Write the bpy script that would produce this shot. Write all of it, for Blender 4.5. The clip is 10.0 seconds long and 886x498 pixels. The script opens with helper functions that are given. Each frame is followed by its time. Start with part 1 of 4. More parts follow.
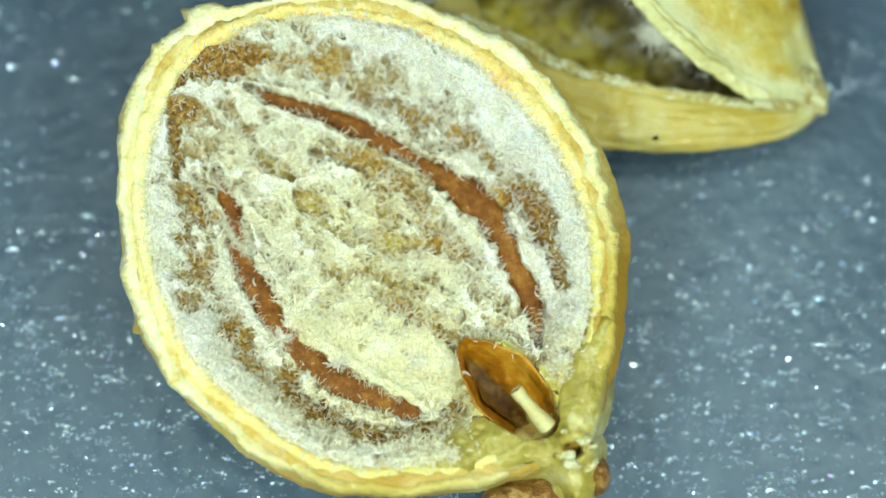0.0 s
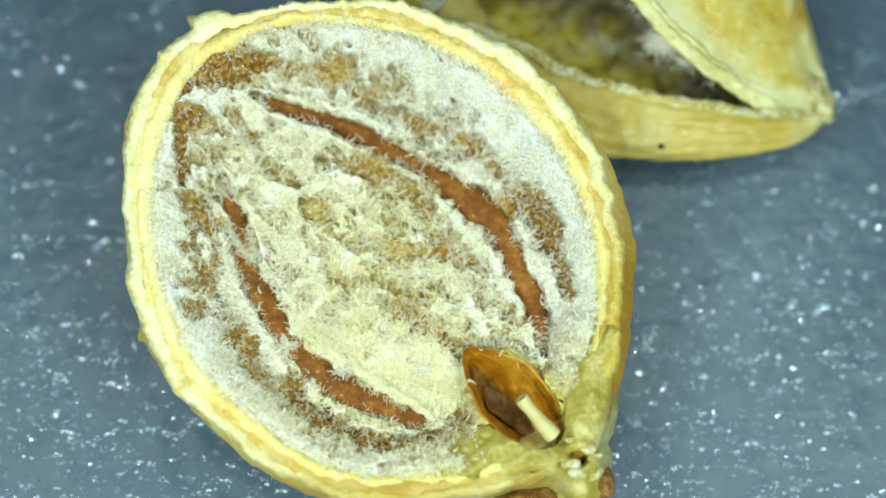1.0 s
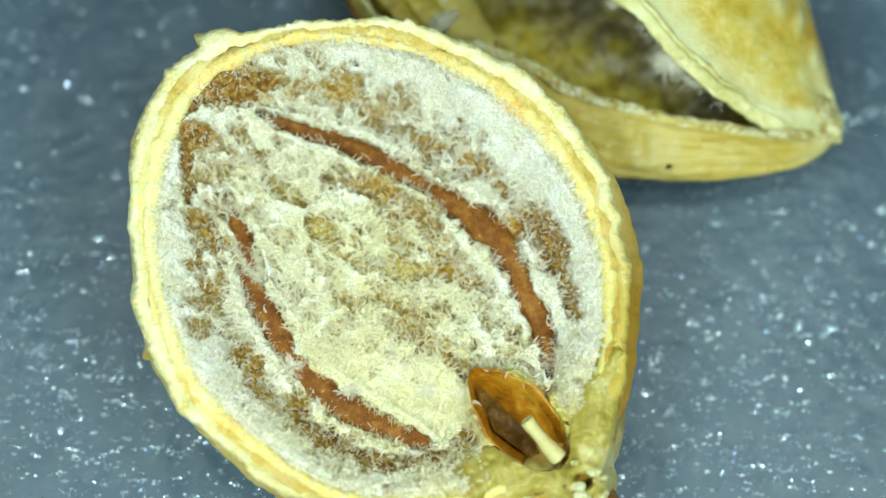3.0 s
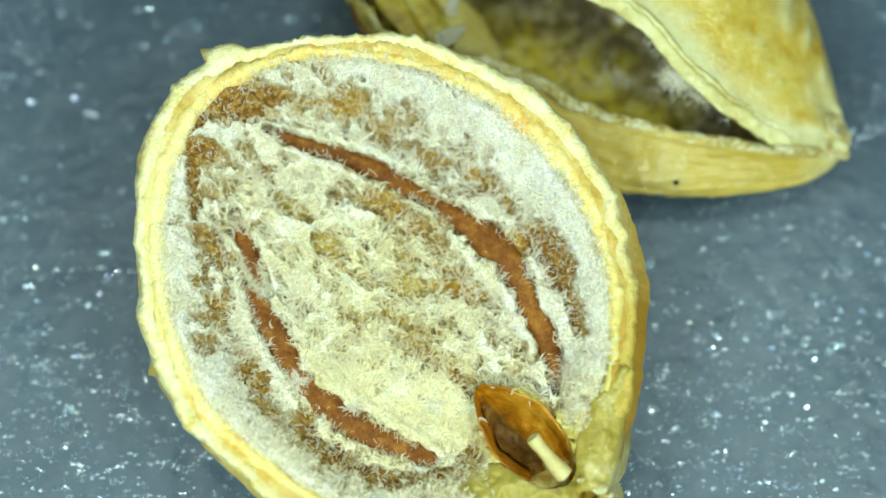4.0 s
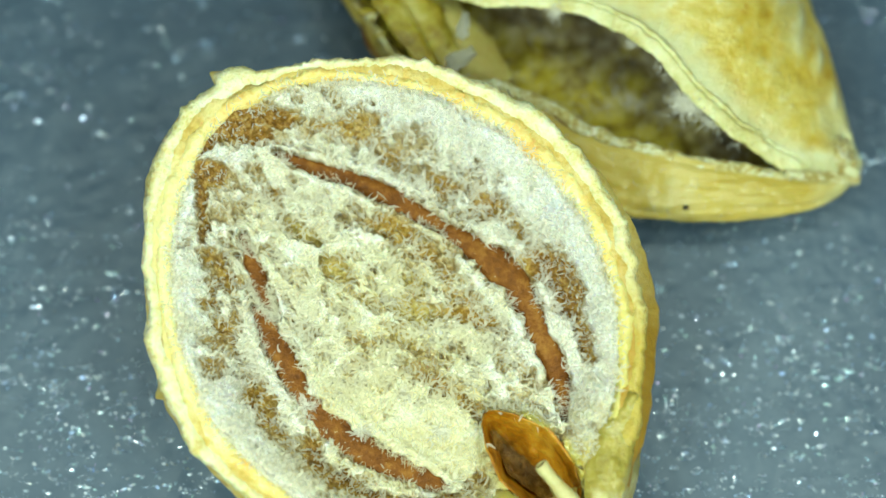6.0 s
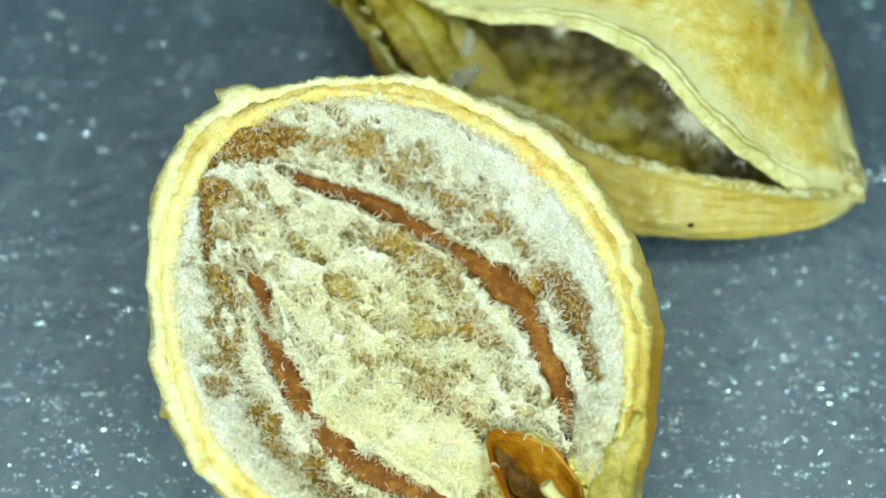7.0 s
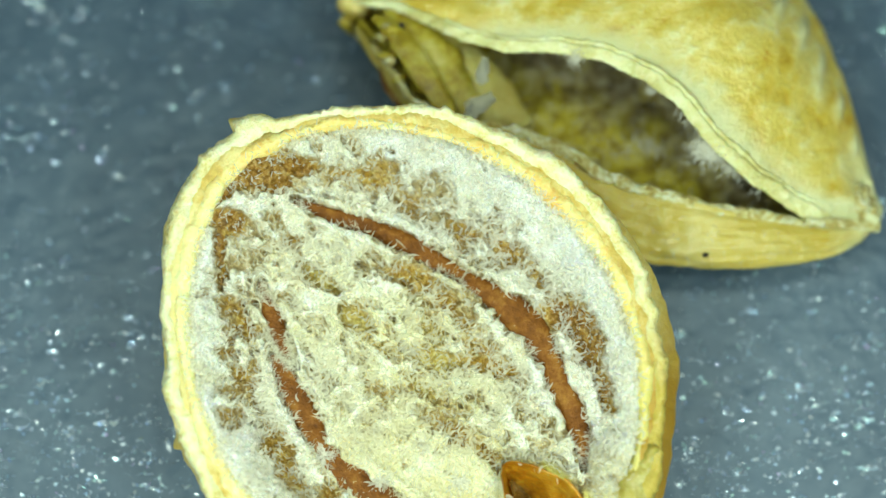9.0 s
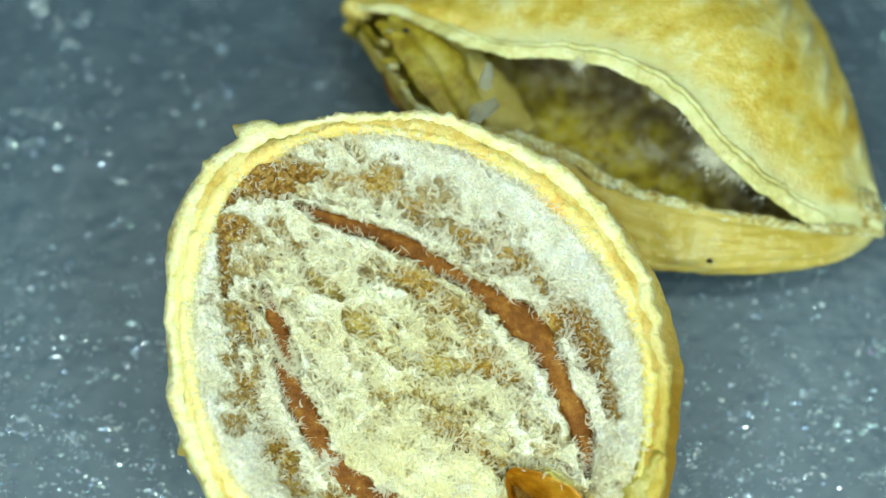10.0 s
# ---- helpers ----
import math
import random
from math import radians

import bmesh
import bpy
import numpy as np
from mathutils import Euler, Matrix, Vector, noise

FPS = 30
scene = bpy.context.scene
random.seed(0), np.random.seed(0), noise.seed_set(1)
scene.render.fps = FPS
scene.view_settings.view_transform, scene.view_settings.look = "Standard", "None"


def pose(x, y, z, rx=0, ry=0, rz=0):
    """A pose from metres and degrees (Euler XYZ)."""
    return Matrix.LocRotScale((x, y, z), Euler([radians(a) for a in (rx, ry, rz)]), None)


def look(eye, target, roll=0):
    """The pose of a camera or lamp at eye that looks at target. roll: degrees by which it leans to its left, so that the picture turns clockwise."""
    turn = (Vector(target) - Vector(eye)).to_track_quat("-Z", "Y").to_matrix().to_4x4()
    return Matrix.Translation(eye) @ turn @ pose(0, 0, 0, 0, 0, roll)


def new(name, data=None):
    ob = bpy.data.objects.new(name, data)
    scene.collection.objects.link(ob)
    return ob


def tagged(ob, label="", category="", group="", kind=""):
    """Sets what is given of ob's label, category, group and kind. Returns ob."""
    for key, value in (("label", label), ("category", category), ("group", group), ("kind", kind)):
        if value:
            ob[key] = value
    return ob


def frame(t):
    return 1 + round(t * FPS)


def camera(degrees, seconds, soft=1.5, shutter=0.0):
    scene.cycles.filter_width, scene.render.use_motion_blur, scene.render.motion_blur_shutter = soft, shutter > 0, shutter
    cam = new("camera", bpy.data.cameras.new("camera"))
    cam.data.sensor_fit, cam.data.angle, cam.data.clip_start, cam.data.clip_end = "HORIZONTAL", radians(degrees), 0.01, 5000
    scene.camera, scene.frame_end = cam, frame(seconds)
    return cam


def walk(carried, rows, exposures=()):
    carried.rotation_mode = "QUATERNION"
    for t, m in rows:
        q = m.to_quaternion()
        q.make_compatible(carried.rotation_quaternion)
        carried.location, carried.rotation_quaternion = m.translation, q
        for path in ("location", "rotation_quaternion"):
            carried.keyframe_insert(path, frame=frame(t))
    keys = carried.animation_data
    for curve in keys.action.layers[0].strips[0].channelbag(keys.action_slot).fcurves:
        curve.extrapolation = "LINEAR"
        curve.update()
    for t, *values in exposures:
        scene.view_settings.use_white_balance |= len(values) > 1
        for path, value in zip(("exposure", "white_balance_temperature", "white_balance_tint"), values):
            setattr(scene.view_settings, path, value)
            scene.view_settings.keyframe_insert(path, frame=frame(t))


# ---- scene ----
# The place: two halves of a dry split seed capsule on a grey sheet, under a desktop microscope.
# Lengths below are written in millimetres and turned into metres by MM.
MM = 0.001
cam = camera(30.0, 10.0, soft=1.5)
PATH = [
    (0.0, -0.295, -7.930, 22.111, 17.87, -1.01, -1.30),
    (0.5, -0.307, -7.879, 22.123, 17.86, -0.97, -1.21),
    (1.0, -0.313, -7.822, 22.131, 17.86, -0.93, -1.10),
    (1.5, -0.308, -7.739, 22.128, 17.87, -0.88, -0.97),
    (2.0, -0.290, -7.671, 22.134, 17.88, -0.83, -0.84),
    (2.5, -0.276, -7.592, 22.145, 17.88, -0.78, -0.68),
    (2.7, -0.278, -7.585, 22.146, 17.88, -0.78, -0.68),
    (3.8, -0.323, -7.394, 22.172, 17.87, -0.76, -0.52),
    (4.0, -0.335, -7.344, 22.179, 17.87, -0.75, -0.48),
    (4.5, -0.341, -7.266, 22.179, 17.87, -0.73, -0.34),
    (5.0, -0.351, -7.186, 22.191, 17.87, -0.72, -0.22),
    (5.5, -0.351, -7.086, 22.201, 17.83, -0.68, -0.09),
    (5.7, -0.357, -7.052, 22.206, 17.83, -0.67, -0.08),
    (6.8, -0.406, -6.808, 22.248, 17.79, -0.66, 0.02),
    (7.0, -0.418, -6.747, 22.258, 17.78, -0.66, 0.04),
    (7.5, -0.450, -6.644, 22.273, 17.71, -0.66, 0.10),
    (8.0, -0.487, -6.523, 22.290, 17.66, -0.67, 0.10),
    (8.5, -0.551, -6.389, 22.313, 17.60, -0.70, 0.11),
    (9.0, -0.628, -6.262, 22.333, 17.56, -0.73, 0.13),
    (9.5, -0.684, -6.172, 22.358, 17.52, -0.76, 0.14),
    (10.0, -0.702, -6.155, 22.354, 17.48, -0.79, 0.14),
]
walk(cam, [(t, pose(x * MM, y * MM, z * MM, rx, ry, rz)) for t, x, y, z, rx, ry, rz in PATH],
     exposures=[(0.0, -0.11, 6500, 10), (2.7, -0.11, 6500, 10), (3.8, -0.11, 6720, 6.2), (10.0, -0.11, 6720, 6.2)])
cam.data.dof.use_dof = True
cam.data.dof.focus_distance = 21.5 * MM
cam.data.dof.aperture_fstop = 62.0

# ---------------------------------------------------------------- light
world = bpy.data.worlds.new("world")
scene.world = world
world.use_nodes = True
world.node_tree.nodes["Background"].inputs["Color"].default_value = (0.70, 0.88, 1.0, 1)
world.node_tree.nodes["Background"].inputs["Strength"].default_value = 0.03

LENS = Vector((-0.45, -7.1, 22.2))
AIM = Vector((-0.2, -0.3, 0.6))


def ring_light(count, radius, drop, size, watts):
    """The microscope's wide ring of white LEDs, set below its lens and a little stronger on one side."""
    turn = (AIM - LENS).to_track_quat("-Z", "Y").to_matrix().to_4x4()
    for k in range(count):
        a = 2 * math.pi * (k + 0.5) / count
        data = bpy.data.lights.new("led", "AREA")
        data.shape, data.size, data.color = "DISK", size * MM, (0.815, 1.0, 0.865)
        data.energy = watts * (1 + 0.42 * math.cos(a - radians(-82)))
        ob = new("led", data)
        place = LENS + turn.to_3x3() @ Vector((radius * math.cos(a), radius * math.sin(a), -drop))
        ob.matrix_world = look(place * MM, AIM * MM)


ring_light(10, 12.5, 5.0, 2.5, 0.00086)


# ---------------------------------------------------------------- noise and mesh helpers
def lattice(seed):
    return np.random.RandomState(seed).rand(32, 32, 32)


LATTICES = [lattice(s) for s in range(4)]


def vnoise(p, seed=0):
    """Smooth value noise in 0..1 at points p (n x 3)."""
    g = LATTICES[seed % 4]
    p = np.asarray(p, float) + seed * 7.31
    i = np.floor(p).astype(int)
    f = p - i
    f = f * f * (3 - 2 * f)
    i %= 32
    j = (i + 1) % 32
    out = 0
    for a in (0, 1):
        for b in (0, 1):
            for c in (0, 1):
                w = (f[:, 0] if a else 1 - f[:, 0]) * (f[:, 1] if b else 1 - f[:, 1]) * (f[:, 2] if c else 1 - f[:, 2])
                out = out + w * g[(j if a else i)[:, 0], (j if b else i)[:, 1], (j if c else i)[:, 2]]
    return out


def fbm(p, scale, octaves=3, seed=0):
    """Fractal noise about 0, roughly -0.5..0.5."""
    p = np.asarray(p, float)
    total, amp, norm = 0, 1.0, 0
    for k in range(octaves):
        total = total + amp * (vnoise(p * scale * 2 ** k, seed + k) - 0.5)
        norm += amp
        amp *= 0.55
    return total / norm


def fbm2(x, y, scale, octaves=3, seed=0):
    x, y = np.broadcast_arrays(np.asarray(x, float), np.asarray(y, float))
    return fbm(np.stack([x.ravel(), y.ravel(), np.full(x.size, 3.3)], 1), scale, octaves, seed).reshape(x.shape)


def spline(points, n, closed=False):
    """Catmull-Rom through the rows of points, n samples."""
    p = np.asarray(points, float)
    m = len(p)
    t = np.linspace(0, m if closed else m - 1, n, endpoint=not closed)
    i = np.minimum(np.floor(t).astype(int), m - 1 if closed else m - 2)
    f = (t - i)[:, None]
    if closed:
        a, b, c, d = p[(i - 1) % m], p[i % m], p[(i + 1) % m], p[(i + 2) % m]
    else:
        a, b, c, d = p[np.maximum(i - 1, 0)], p[i], p[i + 1], p[np.minimum(i + 2, m - 1)]
    return 0.5 * (2 * b + (c - a) * f + (2 * a - 5 * b + 4 * c - d) * f ** 2 + (3 * b - a - 3 * c + d) * f ** 3)


def smooth01(x, lo, hi):
    t = np.clip((x - lo) / (hi - lo), 0, 1)
    return t * t * (3 - 2 * t)


def part(name, verts, faces, material, parent=None, label="", attrs=None, flat=False):
    """One mesh object in millimetres, under a thing or a part."""
    me = bpy.data.meshes.new(name)
    me.from_pydata((np.asarray(verts, float) * MM).tolist(), [], faces if isinstance(faces, list) else faces.tolist())
    me.materials.append(material)
    for key, values in (attrs or {}).items():
        me.attributes.new(key, "FLOAT", "POINT").data.foreach_set("value", np.asarray(values, np.float32).ravel())
    if not flat:
        me.polygons.foreach_set("use_smooth", np.ones(len(me.polygons), bool))
    me.update()
    ob = new(name, me)
    ob.parent = parent
    if label:
        tagged(ob, label)
    return ob


def grid_faces(nu, nv, closed_u=False, closed_v=False, start=0):
    iu, iv = np.arange(nu if closed_u else nu - 1), np.arange(nv if closed_v else nv - 1)
    u, v = np.meshgrid(iu, iv, indexing="ij")
    u1, v1 = (u + 1) % nu, (v + 1) % nv
    return (np.stack([u * nv + v, u1 * nv + v, u1 * nv + v1, u * nv + v1], -1).reshape(-1, 4) + start)


def tube(path, radii, sides=12, rough=0.0, scale=6.0, seed=0, squash=1.0, cap=0.5):
    """A lumpy closed tube along path (n x 3); returns verts, faces."""
    path = np.asarray(path, float)
    n = len(path)
    tang = np.gradient(path, axis=0)
    tang /= np.linalg.norm(tang, axis=1)[:, None] + 1e-9
    up = np.array([0, 0, 1.0])
    side = np.cross(tang, up)
    bad = np.linalg.norm(side, axis=1) < 1e-3
    side[bad] = (1, 0, 0)
    side /= np.linalg.norm(side, axis=1)[:, None]
    top = np.cross(side, tang)
    a = np.linspace(0, 2 * math.pi, sides, endpoint=False)
    r = np.broadcast_to(np.asarray(radii, float), (n,))
    v = path[:, None] + r[:, None, None] * (np.cos(a)[None, :, None] * side[:, None] + squash * np.sin(a)[None, :, None] * top[:, None])
    v = v.reshape(-1, 3)
    if rough:
        c = np.repeat(path, sides, 0)
        d = v - c
        v = c + d * (1 + rough * 2 * fbm(v, scale, 3, seed))[:, None]
    faces = grid_faces(n, sides, False, True).tolist()
    ends = np.array([path[0] - tang[0] * r[0] * cap, path[-1] + tang[-1] * r[-1] * cap])
    k = n * sides
    for j in range(sides):
        faces.append([k, (j + 1) % sides, j])
        faces.append([k + 1, (n - 1) * sides + j, (n - 1) * sides + (j + 1) % sides])
    return np.concatenate([v, ends]), faces


def strands(base, heading, length, lift, width, rng, bends=4, curl=1.0, twist=0.4):
    """Fine ribbons from base points (n x 3): heading (n x 2) in the plane, rising by lift."""
    n = len(base)
    pts = [base]
    ang = np.arctan2(heading[:, 1], heading[:, 0])
    turn = rng.normal(0, curl, n)
    step = length / bends
    rise = np.sin(np.linspace(0.2, 2.4, bends))
    for k in range(bends):
        ang = ang + turn / bends + rng.normal(0, 0.25, n)
        d = np.stack([np.cos(ang), np.sin(ang), np.zeros(n)], 1) * step[:, None]
        d[:, 2] = lift * (rise[k] - (rise[k - 1] if k else 0)) + (lift * 0.35 if k == 0 else 0)
        pts.append(pts[-1] + d)
    pts = np.stack(pts, 1)
    tang = np.gradient(pts, axis=1)
    side = np.stack([-tang[..., 1], tang[..., 0], rng.normal(0, twist, (n, 1)) * np.linalg.norm(tang[..., :2], axis=-1)], -1)
    side /= np.linalg.norm(side, axis=-1, keepdims=True) + 1e-9
    taper = np.interp(np.linspace(0, 1, bends + 1), (0, 0.4, 1), (0.7, 1.0, 0.15))[None, :, None] * width[:, None, None] / 2
    v = np.stack([pts - side * taper, pts + side * taper], 2).reshape(-1, 3)
    m = (bends + 1) * 2
    q = np.array([[2 * k, 2 * k + 1, 2 * k + 3, 2 * k + 2] for k in range(bends)])
    faces = (q[None] + (np.arange(n) * m)[:, None, None]).reshape(-1, 4)
    return v, faces


# ---------------------------------------------------------------- materials
def shader(name):
    m = bpy.data.materials.new(name)
    m.use_nodes = True
    return m, m.node_tree.nodes, m.node_tree.links, m.node_tree.nodes["Principled BSDF"]


def coords(nodes, links, stretch=(1, 1, 1)):
    tc = nodes.new("ShaderNodeTexCoord")
    mp = nodes.new("ShaderNodeMapping")
    mp.inputs["Scale"].default_value = [1000 * s for s in stretch]
    links.new(tc.outputs["Object"], mp.inputs["Vector"])
    return mp.outputs["Vector"]


def noise_node(nodes, links, vec, scale, detail=4, rough=0.6, distort=0.0):
    n = nodes.new("ShaderNodeTexNoise")
    n.inputs["Scale"].default_value, n.inputs["Detail"].default_value = scale, detail
    n.inputs["Roughness"].default_value, n.inputs["Distortion"].default_value = rough, distort
    links.new(vec, n.inputs["Vector"])
    return n.outputs["Fac"]


def ramp(nodes, links, fac, stops):
    r = nodes.new("ShaderNodeValToRGB")
    e = r.color_ramp.elements
    while len(e) < len(stops):
        e.new(0.5)
    for el, (pos, col) in zip(e, stops):
        el.position, el.color = pos, (*col, 1)
    links.new(fac, r.inputs["Fac"])
    return r.outputs["Color"]


def mix(nodes, links, fac, a, b):
    m = nodes.new("ShaderNodeMix")
    m.data_type = "RGBA"
    links.new(fac, m.inputs[0])
    for sock, val in ((m.inputs[6], a), (m.inputs[7], b)):
        if isinstance(val, tuple):
            sock.default_value = (*val, 1)
        else:
            links.new(val, sock)
    return m.outputs[2]


def math_node(nodes, links, op, a, b):
    m = nodes.new("ShaderNodeMath")
    m.operation = op
    for sock, val in zip(m.inputs, (a, b)):
        if isinstance(val, (int, float)):
            sock.default_value = val
        else:
            links.new(val, sock)
    return m.outputs[0]


def bump(nodes, links, bsdf, height, distance, strength=1.0):
    b = nodes.new("ShaderNodeBump")
    b.inputs["Distance"].default_value, b.inputs["Strength"].default_value = distance * MM, strength
    links.new(height, b.inputs["Height"])
    links.new(b.outputs["Normal"], bsdf.inputs["Normal"])


def attr(nodes, name):
    at = nodes.new("ShaderNodeAttribute")
    at.attribute_name = name
    return at.outputs["Fac"]


def tissue(name, stops, scale=1.5, rough=0.5, stretch=(1, 1, 1), relief=0.02, grain=14.0, soft=0.15, spot=None, gloss=0.5, fine=0.3, pale=None, bright_or_shaded=None):
    """Dry plant tissue: mottled colour at two scales, fine relief, a little light passing through."""
    m, nodes, links, bsdf = shader(name)
    vec = coords(nodes, links, stretch)
    big, small = noise_node(nodes, links, vec, scale, 5, 0.65), noise_node(nodes, links, vec, grain, 3, 0.7)
    fac = math_node(nodes, links, "ADD", math_node(nodes, links, "MULTIPLY", big, 1 - fine), math_node(nodes, links, "MULTIPLY", small, fine))
    col = ramp(nodes, links, fac, stops)
    if spot:
        sp = ramp(nodes, links, noise_node(nodes, links, vec, spot[1], 4, 0.7), [(spot[2], (0, 0, 0)), (spot[2] + 0.06, (1, 1, 1))])
        col = mix(nodes, links, sp, col, spot[0])
    # where "tan" is low: brighter rim colour, or shade painted on the pod
    if bright_or_shaded:
        col = mix(nodes, links, ramp(nodes, links, attr(nodes, "tan"), [(0.25, (0, 0, 0)), (0.8, (1, 1, 1))]), bright_or_shaded, col)
    if pale:
        pf = math_node(nodes, links, "ADD", attr(nodes, "pale"), math_node(nodes, links, "MULTIPLY", math_node(nodes, links, "SUBTRACT", big, 0.5), 0.9))
        col = mix(nodes, links, ramp(nodes, links, pf, [(0.2, (0, 0, 0)), (0.9, (1, 1, 1))]), col, pale)
    links.new(col, bsdf.inputs["Base Color"])
    bsdf.inputs["Roughness"].default_value = rough
    bsdf.inputs["Specular IOR Level"].default_value = gloss
    if soft:
        bsdf.inputs["Subsurface Weight"].default_value = soft
        bsdf.inputs["Subsurface Radius"].default_value = (1.0, 0.6, 0.3)
        bsdf.inputs["Subsurface Scale"].default_value = 0.12 * MM
    bump(nodes, links, bsdf, math_node(nodes, links, "ADD", big, math_node(nodes, links, "MULTIPLY", small, 0.6)), relief)
    return m


SKIN = tissue("straw_skin", [(0.27, (0.42, 0.27, 0.05)), (0.37, (0.68, 0.53, 0.16)), (0.45, (0.84, 0.77, 0.38)), (0.57, (0.92, 0.90, 0.62))], 2.2, 0.24, relief=0.06, soft=0.35, pale=(0.58, 0.44, 0.09))
HUSK = tissue("husk", [(0.28, (0.32, 0.18, 0.02)), (0.40, (0.56, 0.38, 0.065)), (0.50, (0.70, 0.55, 0.16)), (0.62, (0.80, 0.70, 0.32))], 2.0, 0.30, stretch=(1, 1, 2.0), relief=0.03, soft=0.3, spot=((0.40, 0.21, 0.035), 2.2, 0.62), pale=(0.38, 0.22, 0.025))
GROOVE = tissue("tan_groove", [(0.3, (0.44, 0.27, 0.04)), (0.45, (0.68, 0.47, 0.10)), (0.60, (0.84, 0.70, 0.30))], 2.2, 0.4, relief=0.05, soft=0.25, pale=(0.50, 0.30, 0.035), bright_or_shaded=(0.90, 0.78, 0.36))
LIP = tissue("orange_lip", [(0.34, (0.84, 0.48, 0.12)), (0.45, (0.92, 0.68, 0.22)), (0.55, (0.94, 0.82, 0.36)), (0.67, (0.96, 0.93, 0.64))], 1.6, 0.26, relief=0.05, soft=0.35, pale=(0.74, 0.63, 0.20), bright_or_shaded=(0.94, 0.87, 0.46))
CHESTNUT = tissue("chestnut_rib", [(0.32, (0.10, 0.030, 0.004)), (0.5, (0.225, 0.078, 0.010)), (0.66, (0.38, 0.17, 0.03))], 4.0, 0.45, relief=0.05, soft=0.0, gloss=0.2, spot=((0.75, 0.66, 0.45), 14.0, 0.68))
SOOT = tissue("black_speck", [(0.3, (0.008, 0.006, 0.004)), (0.6, (0.03, 0.02, 0.012))], 9.0, 0.5, relief=0.02, soft=0.0)
AMBER = tissue("amber_cup", [(0.32, (0.22, 0.075, 0.004)), (0.5, (0.48, 0.20, 0.009)), (0.66, (0.66, 0.37, 0.04))], 2.0, 0.34, relief=0.05, soft=0.3, grain=7.0)
UMBER = tissue("dark_cup_floor", [(0.3, (0.07, 0.03, 0.004)), (0.5, (0.20, 0.095, 0.012)), (0.7, (0.46, 0.26, 0.06))], 5.0, 0.2, relief=0.10)
CREAM = tissue("cream_peg", [(0.3, (0.52, 0.43, 0.16)), (0.6, (0.70, 0.64, 0.32))], 3.0, 0.5, relief=0.02)
FLESH = tissue("pale_flesh", [(0.34, (0.17, 0.11, 0.010)), (0.43, (0.36, 0.29, 0.05)), (0.52, (0.46, 0.38, 0.085)), (0.62, (0.64, 0.58, 0.28))], 1.3, 0.3, relief=0.05, soft=0.5, grain=6.0, fine=0.12)
STALK = tissue("brown_stalk", [(0.3, (0.07, 0.022, 0.004)), (0.48, (0.23, 0.095, 0.016)), (0.64, (0.54, 0.34, 0.10))], 3.0, 0.28, relief=0.10)
# the last, darker colour paints shade onto the pod's lower wall
POD_SKIN = tissue("golden_skin", [(0.34, (0.48, 0.28, 0.022)), (0.44, (0.61, 0.45, 0.07)), (0.53, (0.68, 0.56, 0.15)), (0.63, (0.78, 0.73, 0.38))], 1.1, 0.28, relief=0.06, grain=4.5, fine=0.32, soft=0.3, spot=((0.52, 0.29, 0.035), 2.4, 0.64), pale=(0.58, 0.57, 0.31), bright_or_shaded=(0.50, 0.38, 0.08))
CRUST = tissue("crusted_edge", [(0.32, (0.30, 0.16, 0.03)), (0.44, (0.54, 0.44, 0.14)), (0.54, (0.70, 0.66, 0.36)), (0.66, (0.88, 0.88, 0.74))], 3.5, 0.3, relief=0.08, soft=0.25)
POD_LIP = tissue("pale_lip", [(0.3, (0.44, 0.36, 0.10)), (0.43, (0.60, 0.56, 0.23)), (0.54, (0.72, 0.70, 0.38)), (0.68, (0.82, 0.82, 0.60))], 1.8, 0.3, relief=0.04, soft=0.35, grain=8.0, fine=0.2)
OLIVE = tissue("olive_blade", [(0.32, (0.12, 0.07, 0.005)), (0.44, (0.32, 0.23, 0.014)), (0.54, (0.48, 0.39, 0.045)), (0.68, (0.66, 0.59, 0.20))], 1.7, 0.3, relief=0.05, soft=0.35, grain=9.0, fine=0.2)
TAN_BLADE = tissue("tan_blade", [(0.32, (0.32, 0.18, 0.02)), (0.46, (0.48, 0.38, 0.08)), (0.58, (0.58, 0.51, 0.16)), (0.70, (0.70, 0.66, 0.36))], 1.3, 0.35, relief=0.06, soft=0.4)


